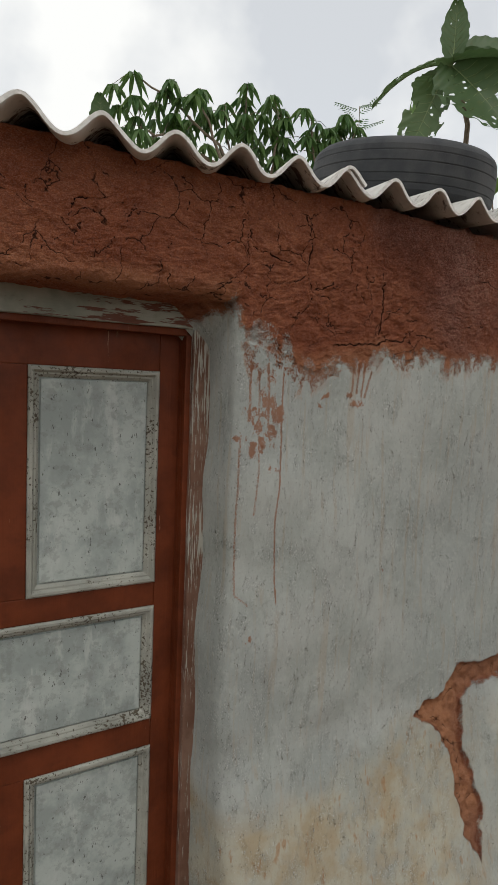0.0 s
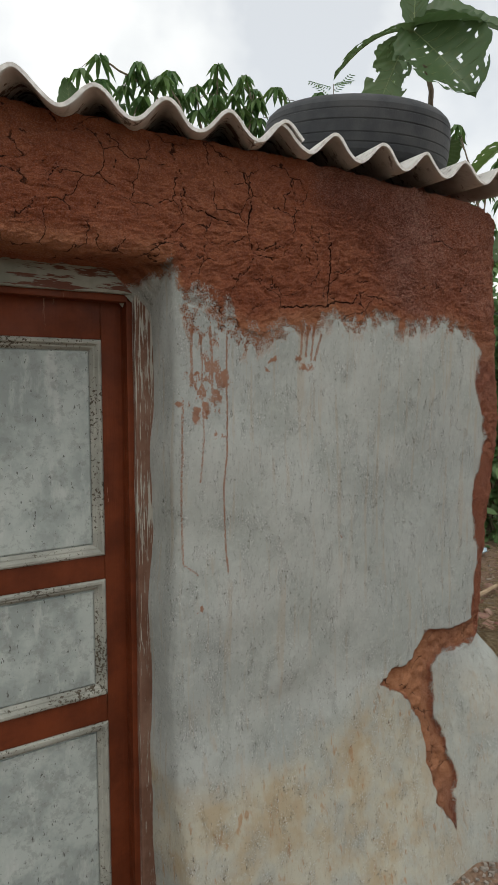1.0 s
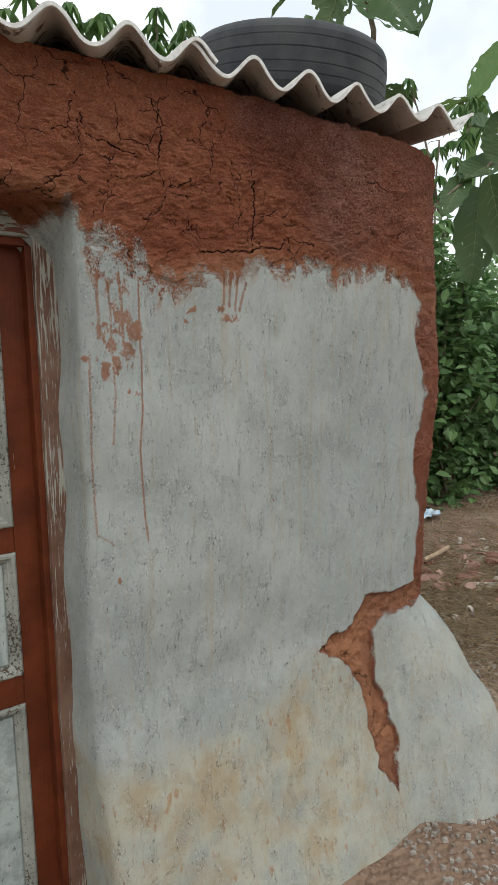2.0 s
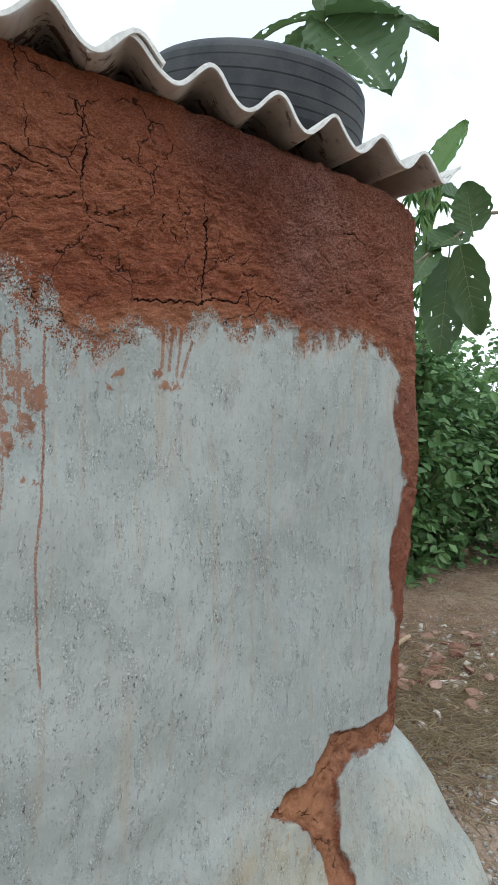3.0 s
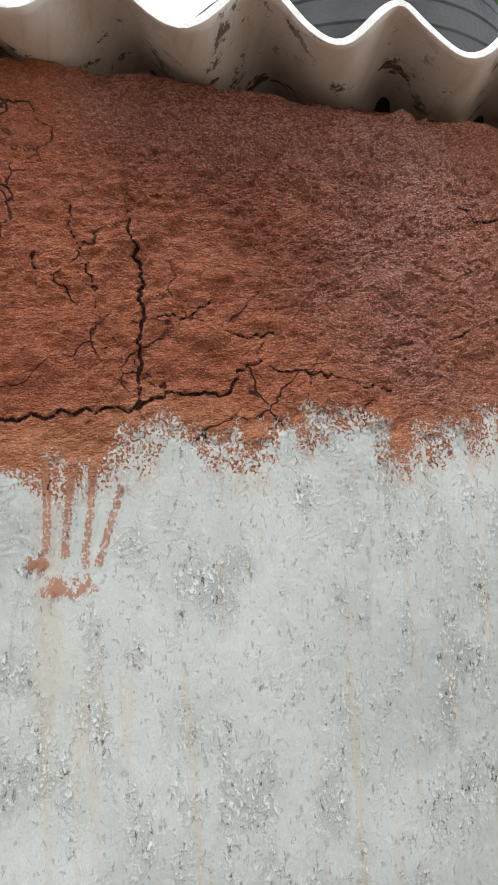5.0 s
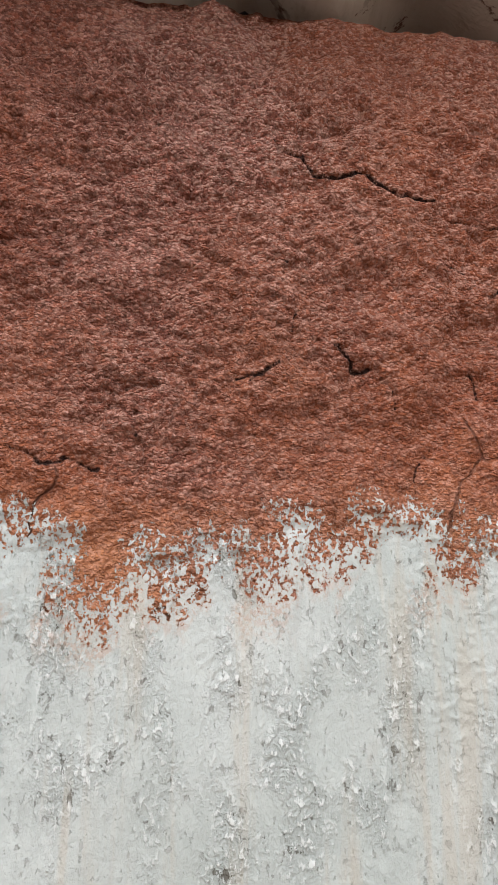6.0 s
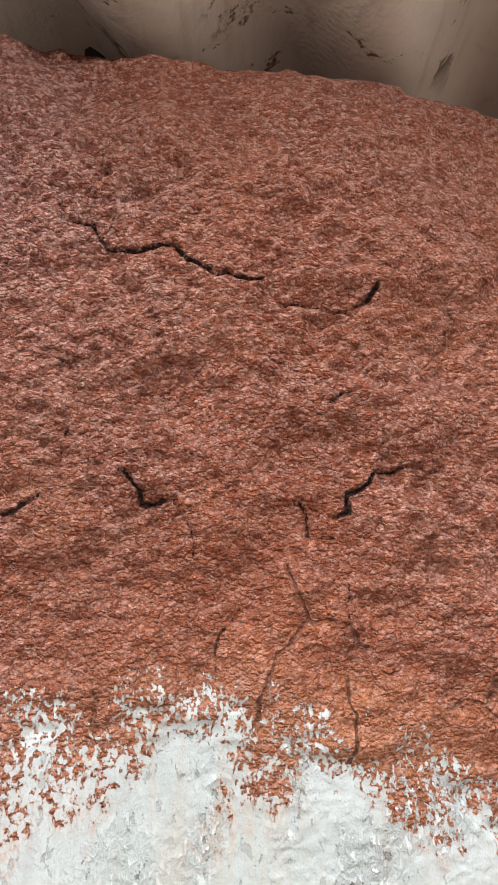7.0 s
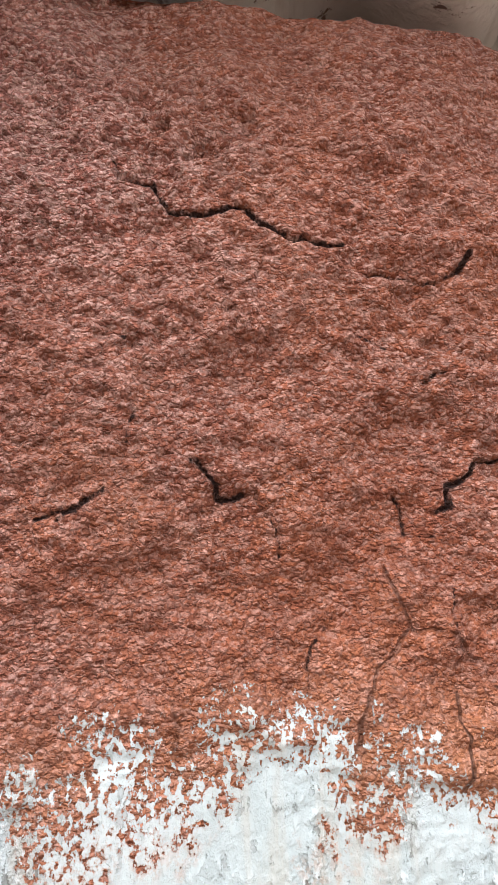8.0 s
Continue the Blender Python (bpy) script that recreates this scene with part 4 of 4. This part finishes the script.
cassava((2.80, 4.75, 0), [
    [(2.80, 4.75, 0), (2.78, 4.72, 2.4), (2.76, 4.66, 3.3), (2.68, 4.62, 3.86)],
    [(2.78, 4.72, 2.6), (2.93, 4.60, 3.3), (2.97, 4.55, 3.78)],
    [(2.76, 4.70, 2.7), (2.60, 4.66, 3.25), (2.50, 4.62, 3.72)],
], [(2.65, 4.60, 4.00), (2.52, 4.60, 3.86), (2.73, 4.60, 3.90), (2.90, 4.60, 3.99), (3.03, 4.60, 3.93), (2.45, 4.60, 3.76), (2.61, 4.60, 3.75), (2.80, 4.60, 3.80), (3.03, 4.60, 3.82), (2.48, 4.60, 3.62), (2.69, 4.60, 3.66), (2.89, 4.60, 3.74), (3.00, 4.60, 3.65), (2.78, 4.60, 3.54), (2.92, 4.60, 3.50)], 2, "leafy cassava plant with drooping green leaves")
cassava((3.45, 4.45, 0), [
    [(3.45, 4.45, 0), (3.40, 4.44, 2.4), (3.28, 4.42, 3.3), (3.18, 4.40, 3.80)],
    [(3.40, 4.44, 2.6), (3.50, 4.42, 3.3), (3.66, 4.40, 3.86)],
], [(3.07, 4.40, 3.85), (3.24, 4.40, 3.80), (3.39, 4.40, 3.81), (3.14, 4.40, 3.66), (3.30, 4.40, 3.66), (3.02, 4.40, 3.67), (3.48, 4.40, 3.91), (3.62, 4.40, 3.92), (3.55, 4.40, 3.79), (3.73, 4.40, 3.91), (3.42, 4.40, 3.66), (3.71, 4.40, 3.77), (3.50, 4.40, 3.62)], 3, "cassava plant with yellowing drooping leaves")
cassava((4.25, 4.4, 0), [
    [(4.25, 4.4, 0), (4.25, 4.4, 2.6), (4.22, 4.38, 3.5), (4.15, 4.38, 3.90)],
    [(4.25, 4.4, 2.8), (4.45, 4.36, 3.5), (4.55, 4.36, 3.92)],
], [(3.97, 4.40, 3.85), (4.12, 4.40, 3.88), (4.31, 4.40, 3.96), (4.53, 4.40, 3.99), (3.84, 4.40, 3.79), (4.21, 4.40, 3.82)], 4, "cassava plant rising just above the roof")


cassava((5.65, 4.3, 0), [
    [(5.65, 4.3, 0), (5.65, 4.3, 1.9), (5.70, 4.25, 2.9), (5.95, 4.22, 3.7)],
    [(5.65, 4.3, 1.9), (5.50, 4.26, 2.7), (5.50, 4.22, 3.5)],
    [(5.65, 4.25, 2.6), (5.35, 4.22, 3.3), (5.15, 4.22, 3.75)],
], [(5.02, 4.20, 3.94), (5.20, 4.20, 3.96), (5.91, 4.20, 3.96), (6.12, 4.20, 3.96), (5.80, 4.20, 3.79), (5.54, 4.20, 3.46), (5.45, 4.20, 3.32), (5.73, 4.20, 3.53), (5.44, 4.20, 3.15), (5.65, 4.20, 2.83), (5.50, 4.20, 2.70), (5.79, 4.20, 2.79), (5.53, 4.20, 3.03), (5.97, 4.20, 3.70), (5.68, 4.20, 3.30)], 5, "tall cassava plant behind the hut corner")


def feathery(base, top, seed):
    r = np.random.default_rng(seed)
    tree = empty_at("feathery_sapling", base, "slender sapling with small feathery grey-green leaves", "sapling")
    line = [Vector(base).lerp(Vector(top), k / 8) + Vector(r.normal(0, 0.015, 3)) for k in range(9)]
    under(part("stem", tube(line, [0.016 - 0.0015 * k for k in range(9)], 6), BARK), tree)
    at, along, up, length, width = [], [], [], [], []
    for c in range(26):
        p = line[8].lerp(line[6], c / 26)
        a = c * 2.4
        for j in range(9):
            q = p + Vector((math.cos(a), math.sin(a), 0.35)) * 0.022 * (j + 1)
            for sgn in (-1, 1):
                at.append(q), along.append((math.cos(a + sgn * 1.0), math.sin(a + sgn * 1.0), 0.1)), up.append((0, 0, 1))
                length.append(r.uniform(0.035, 0.055)), width.append(0.013)
    under(scatter("crown", at, along, up, length, width, SHRUB), tree)


feathery((3.71, 4.45, 0), (3.73, 4.45, 4.11), 5)


def big_leaf(name, base, tip_way, face, length, width, droop, seed, material=TEAK, holes=8, ragged=0.0, parent=None):
    """A broad leaf with a sunk midrib, side ribs, a wavy rim and insect holes."""
    r = random.Random(seed)
    base, y = Vector(base), Vector(tip_way).normalized()
    z = (Vector(face) - Vector(face).project(y)).normalized()
    x = y.cross(z)
    nu, nv = 28, 40
    bitten = [(r.uniform(-0.8, 0.8), r.uniform(0.25, 0.95), r.uniform(0.010, 0.030)) for _ in range(holes)]
    bm, grid = bmesh.new(), []
    for i in range(nv + 1):
        v = i / nv
        w = width / 2 * (math.sin(math.pi * min(v * 0.93 + 0.05, 1)) ** 0.62) * (1.08 - 0.25 * v) if v < 1 else 0.004
        row = []
        for j in range(nu + 1):
            u = 2 * j / nu - 1
            rib = 0.012 * width * math.cos((v * 9 - abs(u) * 2.2) * 2 * math.pi) * abs(u)
            cup = 0.16 * width * abs(u) ** 1.4 + rib + 0.05 * width * math.sin(7 * v + 2 * seed) * u * u
            p = base + x * (u * w * (1 + 0.05 * math.sin(31 * v + seed))) + y * (v * length) + z * cup
            p -= Vector((0, 0, 1)) * droop * length * v * v
            row.append(bm.verts.new(p))
        grid.append(row)
    for i in range(nv):
        for j in range(nu):
            u, v = 2 * (j + 0.5) / nu - 1, (i + 0.5) / nv
            if any((u - a) ** 2 + ((v - b) * 2) ** 2 < c * c * 4 for a, b, c in bitten):
                continue
            if ragged and abs(u) > 0.55 and noise.noise(Vector((u * 3, v * 7, seed))) > 0.45 - ragged:
                continue
            bm.faces.new((grid[i][j], grid[i][j + 1], grid[i + 1][j + 1], grid[i + 1][j]))
    bmesh.ops.delete(bm, geom=[q for q in bm.verts if not q.link_faces], context="VERTS")
    ob = part(name, bm, material, None, "", True)
    rib_bm = bmesh.new()
    tube([base + y * (length * k / 9) - Vector((0, 0, 1)) * droop * length * (k / 9) ** 2 - z * 0.001 for k in range(-1, 9)], [0.004 - 0.0003 * k for k in range(10)], 5, rib_bm)
    for k in range(1, 8):
        v = k / 9
        w = width / 2 * (math.sin(math.pi * min(v * 0.93 + 0.05, 1)) ** 0.62) * 0.52
        c = base + y * (length * v) - Vector((0, 0, 1)) * droop * length * v * v
        for sgn in (-1, 1):
            e = c + x * (sgn * w) + y * (0.08 * length) + z * (0.10 * width) - Vector((0, 0, 1)) * droop * length * ((v + 0.08) ** 2 - v * v)
            tube([c, c.lerp(e, 0.5) - z * 0.03 * width, e], [0.0018, 0.0014, 0.0008], 4, rib_bm)
    ribs = part("rib", rib_bm, VEIN)
    ribs.parent = ob
    return under(ob, parent) if parent else ob


def sapling(base, line, leaves, label, branches=()):
    tree = empty_at("teak_sapling", base, label, "sapling", "teak saplings beside the hut")
    fine = [Vector(a).lerp(Vector(b), s / 6) for a, b in zip(line, line[1:]) for s in range(6)] + [Vector(line[-1])]
    fine = [p + noise.noise_vector(p * 3) * 0.012 for p in fine]
    under(part("trunk", tube(fine, [0.020 - 0.012 * k / len(fine) for k in range(len(fine))], 8), BARK), tree)
    for b in branches:
        under(part("branch", tube([Vector(p) for p in b], [0.010 - 0.0015 * k for k in range(len(b))], 7), BARK), tree)
    for k, (p, way, face, length, width, droop, holes, ragged) in enumerate(leaves):
        big_leaf("leaf", p, way, face, length, width, droop, k + 3, TEAK, holes, ragged, tree)
    return tree


N = Vector((2.39, 2.25, 3.10))
sapling((2.49, 2.24, 0), [(2.49, 2.24, 0), (2.48, 2.23, 1.6), (2.47, 2.22, 2.85), tuple(N)], [
    (N + Vector((0, 0, 0.01)), (0.02, -0.01, 1.0), (-0.75, -0.65, 0.1), 0.28, 0.13, 0.0, 4, 0.0),
    (N, (-0.66, 0.70, 0.30), (-0.3, -0.4, 0.8), 0.38, 0.17, 0.75, 6, 0.1),
    (N + Vector((0.0, 0.0, 0.0)), (0.12, -0.58, -0.62), (-0.72, -0.45, 0.62), 0.45, 0.42, 0.15, 26, 0.05),
    (N + Vector((0, 0, 0.02)), (0.62, -0.72, 0.15), (-0.4, -0.5, 0.8), 0.46, 0.30, 0.45, 4, 0.0),
    (N + Vector((-0.05, 0.02, -0.08)), (-0.35, 0.22, -1.0), (-0.75, -0.65, 0.1), 0.42, 0.20, 0.0, 6, 0.28),
    (N + Vector((0, 0.02, -0.02)), (0.3, 0.6, 0.2), (-0.4, -0.4, 0.8), 0.36, 0.22, 0.4, 3, 0.0),
    (Vector((2.47, 2.22, 2.6)), (0.75, 0.3, 0.35), (-0.3, -0.4, 0.8), 0.34, 0.2, 0.5, 3, 0.0),
], "young teak sapling with broad insect-eaten leaves above the roof")
sapling((3.67, 1.95, 0), [(3.67, 1.95, 0), (3.66, 1.96, 1.2), (3.63, 1.98, 2.57), (3.61, 1.98, 2.87)], [
    (Vector((3.19, 2.15, 2.28)), (-0.05, 0.00, -0.49), (-0.75, -0.62, 0.15), 0.49, 0.23, 0.00, 6, 0.0),
    (Vector((3.31, 2.15, 2.42)), (-0.30, 0.00, -0.12), (-0.5, -0.6, 0.7), 0.32, 0.18, 0.10, 2, 0.0),
    (Vector((3.38, 2.15, 2.57)), (-0.28, 0.00, 0.01), (-0.5, -0.6, 0.6), 0.28, 0.19, 0.10, 4, 0.0),
    (Vector((3.07, 2.15, 2.31)), (-0.18, 0.00, -0.19), (-0.7, -0.6, 0.3), 0.26, 0.13, 0.10, 2, 0.0),
    (Vector((3.04, 2.00, 2.28)), (0.18, 0.00, -0.38), (-0.75, -0.6, 0.1), 0.42, 0.19, 0.00, 3, 0.0),
    (Vector((3.14, 2.00, 2.36)), (-0.07, 0.00, 0.21), (-0.7, -0.6, 0.3), 0.22, 0.19, 0.00, 4, 0.0),
    (Vector((3.61, 1.98, 2.87)), (0.1, 0.2, 0.9), (-0.5, -0.4, 0.3), 0.34, 0.22, 0.2, 3, 0.0),
], "teak sapling with drooping green leaves beside the hut corner", [
    [(3.63, 1.98, 2.57), (3.38, 2.10, 2.52), (3.23, 2.15, 2.38), (3.01, 2.15, 2.26), (2.87, 2.20, 2.14)],
])


sapling((1.54, 4.72, 0), [(1.54, 4.72, 0), (1.54, 4.72, 2.0), (1.54, 4.72, 3.35)], [
    (Vector((1.54, 4.72, 3.35)), (-0.10, 0.0, 1.0), (-0.5, -0.85, 0.1), 0.32, 0.17, 0.0, 0, 0.0),
    (Vector((1.54, 4.72, 2.7)), (0.6, 0.3, 0.6), (-0.3, -0.6, 0.7), 0.3, 0.16, 0.2, 0, 0.0),
], "young teak sapling showing one pointed leaf behind the roof")


def banana(base, leaves, seed, tall):
    plant = empty_at("banana_plant", base, "banana plant with a split arching leaf", "plant", "banana plants behind the hut")
    b = Vector(base)
    under(part("stem", tube([b, b + Vector((0.02, 0, 1.3)), b + Vector((0.03, 0.02, tall + 0.05))], [0.10, 0.085, 0.05], 12), BANANA), plant)
    for k, (way, length, width, droop, ragged) in enumerate(leaves):
        big_leaf("leaf", b + Vector((0.03, 0.02, tall)), way, (-0.5, -0.4, 0.8), length, width, droop, seed + k, BANANA, 0, ragged, plant)


banana((6.50, 4.58, 0), [((0.24, -0.30, 0.67), 0.77, 0.36, 0.04, 0.06), ((0.3, 0.8, 0.4), 1.1, 0.36, 0.5, 0.2), ((0.7, 0.5, 0.3), 1.2, 0.36, 0.6, 0.1)], 40, 4.19)
banana((4.63, 4.68, 0), [((-0.01, 0.00, 0.53), 0.53, 0.14, 0.02, 0.25), ((0.8, 0.3, 0.2), 0.9, 0.3, 0.6, 0.2)], 60, 4.02)


def shrub(base, radius, height, count, seed, label):
    r = np.random.default_rng(seed)
    bush = empty_at("shrub", base, label, "shrub", "shrubs behind the yard")
    b = Vector(base)
    tips = []
    for k in range(15):
        a, t = r.uniform(0, 6.28), r.uniform(0.2, 1.0)
        top = b + Vector((math.cos(a) * radius * t, math.sin(a) * radius * t, height * (1.05 - 0.45 * t * t) * r.uniform(0.65, 1.05)))
        m = b.lerp(top, 0.5) + Vector(r.normal(0, 0.06, 3)) + Vector((0, 0, 0.1))
        under(part("stem", tube([b + Vector(r.normal(0, 0.04, 3)) * 0.5, m, top], [0.014, 0.009, 0.003], 5), BARK), bush)
        tips.append((m, top))
    pick = r.integers(0, len(tips), count)
    s = r.random(count) ** 0.8
    at = np.array([b.lerp(tips[i][0], q * 2.5) if q < 0.4 else tips[i][0].lerp(tips[i][1], (q - 0.4) / 0.6) for i, q in zip(pick, s)]) + r.normal(0, 1, (count, 3)) * np.array([0.16, 0.16, 0.13])
    at[:, 2] = np.maximum(at[:, 2], 0.08)
    along = r.normal(0, 1, (count, 3)) * np.array([1, 1, 0.5]) + np.array([-0.3, -0.3, -0.1])
    up = r.normal(0, 0.35, (count, 3)) + np.array([-0.3, -0.3, 1.0])
    length = r.uniform(0.06, 0.15, count)
    under(scatter("foliage", at, along, up, length, length * r.uniform(0.5, 0.7, count), SHRUB, None, 0.2, 0.1), bush)


for k, (x, y, rad, h, n) in enumerate([(5.3, 4.3, 0.7, 2.0, 3000), (6.0, 4.0, 0.7, 2.2, 3200), (6.3, 4.9, 0.9, 2.6, 2200), (5.2, 5.2, 0.8, 2.6, 2000), (6.8, 3.5, 0.7, 1.9, 1700),
                                       (7.3, 4.3, 0.9, 2.5, 1900), (4.5, 4.9, 0.6, 2.3, 1500), (7.6, 5.6, 1.1, 3.0, 2000), (5.9, 6.2, 1.1, 3.1, 2000), (8.3, 3.4, 0.9, 2.2, 1600), (4.75, 3.95, 0.55, 2.8, 2200), (5.15, 3.75, 0.45, 2.3, 1800)]):
    shrub((x, y, float(ground_height(x, y))), rad, h, n, 100 + k, "dense green shrub with small oval leaves")

# a low pale wall shows between the shrubs
far_wall = part("boundary_wall", box(7.0, 11.0, 7.4, 7.6, 0.0, 1.5, 0.01), plain_material("pale_wash", (0.55, 0.55, 0.52), (0.66, 0.66, 0.62), 3.0))
tagged(far_wall, "low pale washed boundary wall behind the shrubs", "wall", kind="structure")

# far woods close the horizon
wood_r = np.random.default_rng(77)
n = 16000
ang_w = wood_r.uniform(0, 2 * math.pi, n)
dist = wood_r.uniform(26, 34, n)
lift = np.abs(wood_r.normal(0, 1.1, n)) + 0.9 * np.sin(ang_w * 9) + 0.5 * np.sin(ang_w * 23) + 0.6
wood_at = np.stack([dist * np.sin(ang_w), dist * np.cos(ang_w), np.clip(lift, 0.1, 4.2)], -1)
woods = scatter("far_woods", wood_at, wood_r.normal(0, 1, (n, 3)), wood_r.normal(0, 1, (n, 3)), wood_r.uniform(0.6, 1.2, n), wood_r.uniform(0.4, 0.8, n), CASSAVA)
tagged(woods, "distant green trees and bushes along the horizon", "woods", kind="stuff")

# ---- yard litter ----
def rubble(name, x, y, size, flat, seed, material, label, group, parent=None):
    r = random.Random(seed)
    bm = bmesh.new()
    bmesh.ops.create_icosphere(bm, subdivisions=2, radius=1.0)
    q = [Vector((r.uniform(-1, 1), r.uniform(-1, 1), r.uniform(-0.5, 1))).normalized() for _ in range(9)]
    cut = [r.uniform(0.28, 0.7) for _ in q]
    for v in bm.verts:
        for n, c in zip(q, cut):
            over = v.co.dot(n) - c
            if over > 0:
                v.co -= n * over
        v.co += noise.noise_vector(v.co * 3 + Vector((seed, 0, 0))) * 0.05
    bm.transform(Matrix.Diagonal((size, size * r.uniform(0.55, 0.9), size * flat, 1)))
    ob = part(name, bm, material)
    ob.location = (x, y, float(ground_height(x, y)) + size * flat * 0.45)
    ob.rotation_euler = (r.uniform(-0.2, 0.2), r.uniform(-0.2, 0.2), r.uniform(0, 6.28))
    return tagged(ob, label, name.replace("_", " "), group)


heap = rubble("soil_heap", 2.19, 1.10, 0.20, 0.34, 71, MUD, "small heap of fallen red mud by the plinth", "")
lr = random.Random(21)
for k in range(84):
    x, y = lr.gauss(3.72, 0.34), lr.gauss(2.42, 0.22)
    rubble("broken_brick", x, y, lr.uniform(0.018, 0.085), lr.uniform(0.35, 0.65), 300 + k, BRICK, "broken red brick lump lying on the soil", "broken bricks in the yard")
for k in range(90):
    x, y = lr.gauss(3.7, 0.42), lr.gauss(2.40, 0.28)
    rubble("stone", x, y, lr.uniform(0.02, 0.06), lr.uniform(0.3, 0.6), 600 + k, STONE, "pale angular stone lying on the soil", "stones in the yard")
for k in range(60):
    x, y = 1.75 + 1.15 * lr.random(), 0.0
    y = 1.02 - 0.02 * x + 0.9 * (lr.random() ** 1.6) * (0.35 + max(0, x - 2.0))
    rubble("stone", x, y, lr.uniform(0.010, 0.034), lr.uniform(0.35, 0.6), 500 + k, STONE, "small grey chipping at the foot of the wall", "chippings by the plinth")
stick = part("stick", tube([(3.52, 2.70, 0.10), (3.66, 2.71, 0.11), (3.80, 2.72, 0.13)], [0.014, 0.015, 0.013], 8), STICK)
tagged(stick, "short bare stick lying on rubble", "stick")
log = part("log", tube([(6.61, 4.80, 0.10), (6.53, 4.38, 0.12), (6.45, 3.91, 0.12)], [0.05, 0.055, 0.045], 10), STICK, None, "", True)
tagged(log, "bare fallen log lying below the shrubs", "log")
rag_bm = bmesh.new()
bmesh.ops.create_grid(rag_bm, x_segments=14, y_segments=10, size=0.5)
for v in rag_bm.verts:
    v.co = Vector((v.co.x * 0.26, v.co.y * 0.18, 0)) + noise.noise_vector(v.co * 4) * 0.05 + Vector((0, 0, 0.05))
bmesh.ops.solidify(rag_bm, geom=rag_bm.faces[:], thickness=0.002)
rag_ob = part("plastic_bag", rag_bm, PLASTIC, None, "", True)
rag_ob.location = (4.46, 3.46, float(ground_height(4.46, 3.46)) + 0.01)
tagged(rag_ob, "crumpled blue and white plastic bag on the ground", "bag")
# gravel and straw
gr = np.random.default_rng(9)
n = 15000
pts = np.concatenate([np.stack([gr.normal(3.4, 0.5, n // 2), gr.normal(2.15, 0.36, n // 2)], -1), np.stack([gr.uniform(2.4, 7.5, n // 2), gr.uniform(1.6, 4.6, n // 2)], -1)])
pts3 = np.concatenate([pts, (ground_height(pts[:, 0], pts[:, 1]) + gr.uniform(0.004, 0.03, len(pts)))[:, None]], 1)
way = np.concatenate([gr.normal(0, 1, (len(pts), 2)), gr.normal(0.08, 0.16, (len(pts), 1))], 1)
straw = scatter("dry_grass", pts3, way, np.tile((0, 0, 1.0), (len(pts), 1)), gr.uniform(0.04, 0.14, len(pts)), gr.uniform(0.002, 0.005, len(pts)), STRAW)
tagged(straw, "flattened dry straw and grass on the soil", "grass", kind="stuff")
n = 9000
cube = np.array([(-1, -1, -1), (1, -1, -1), (1, 1, -1), (-1, 1, -1), (-0.7, -0.8, 1), (0.8, -0.6, 1), (0.6, 0.8, 1), (-0.8, 0.6, 1)]) * 0.5
cf = np.array([(0, 3, 2, 1), (4, 5, 6, 7), (0, 1, 5, 4), (1, 2, 6, 5), (2, 3, 7, 6), (3, 0, 4, 7)])
gp = np.concatenate([np.stack([gr.uniform(1.6, 3.4, n // 2), gr.uniform(0.75, 2.2, n // 2)], -1), np.stack([gr.normal(3.6, 0.6, n // 2), gr.normal(2.3, 0.4, n // 2)], -1)])
gz = ground_height(gp[:, 0], gp[:, 1])
size = gr.uniform(0.005, 0.018, (n, 1, 1))
spin = gr.uniform(0, 6.28, n)
rc, rs = np.cos(spin)[:, None], np.sin(spin)[:, None]
cv = cube[None] * size * gr.uniform(0.6, 1.3, (n, 8, 1))
cv = np.stack([cv[..., 0] * rc - cv[..., 1] * rs + gp[:, :1], cv[..., 0] * rs + cv[..., 1] * rc + gp[:, 1:], cv[..., 2] * 0.6 + gz[:, None] + 0.003], -1)
GRAVEL = leaf_material("gravel_chips", (0.28, 0.24, 0.20), (0.50, 0.46, 0.41), (0.22, 0.12, 0.08), 0.9)
gravel = mesh_object("gravel", cv.reshape(-1, 3), (cf[None] + 8 * np.arange(n)[:, None, None]).reshape(-1, 4), GRAVEL, None, False)
tagged(gravel, "loose grey and brown gravel chips", "gravel", kind="stuff")
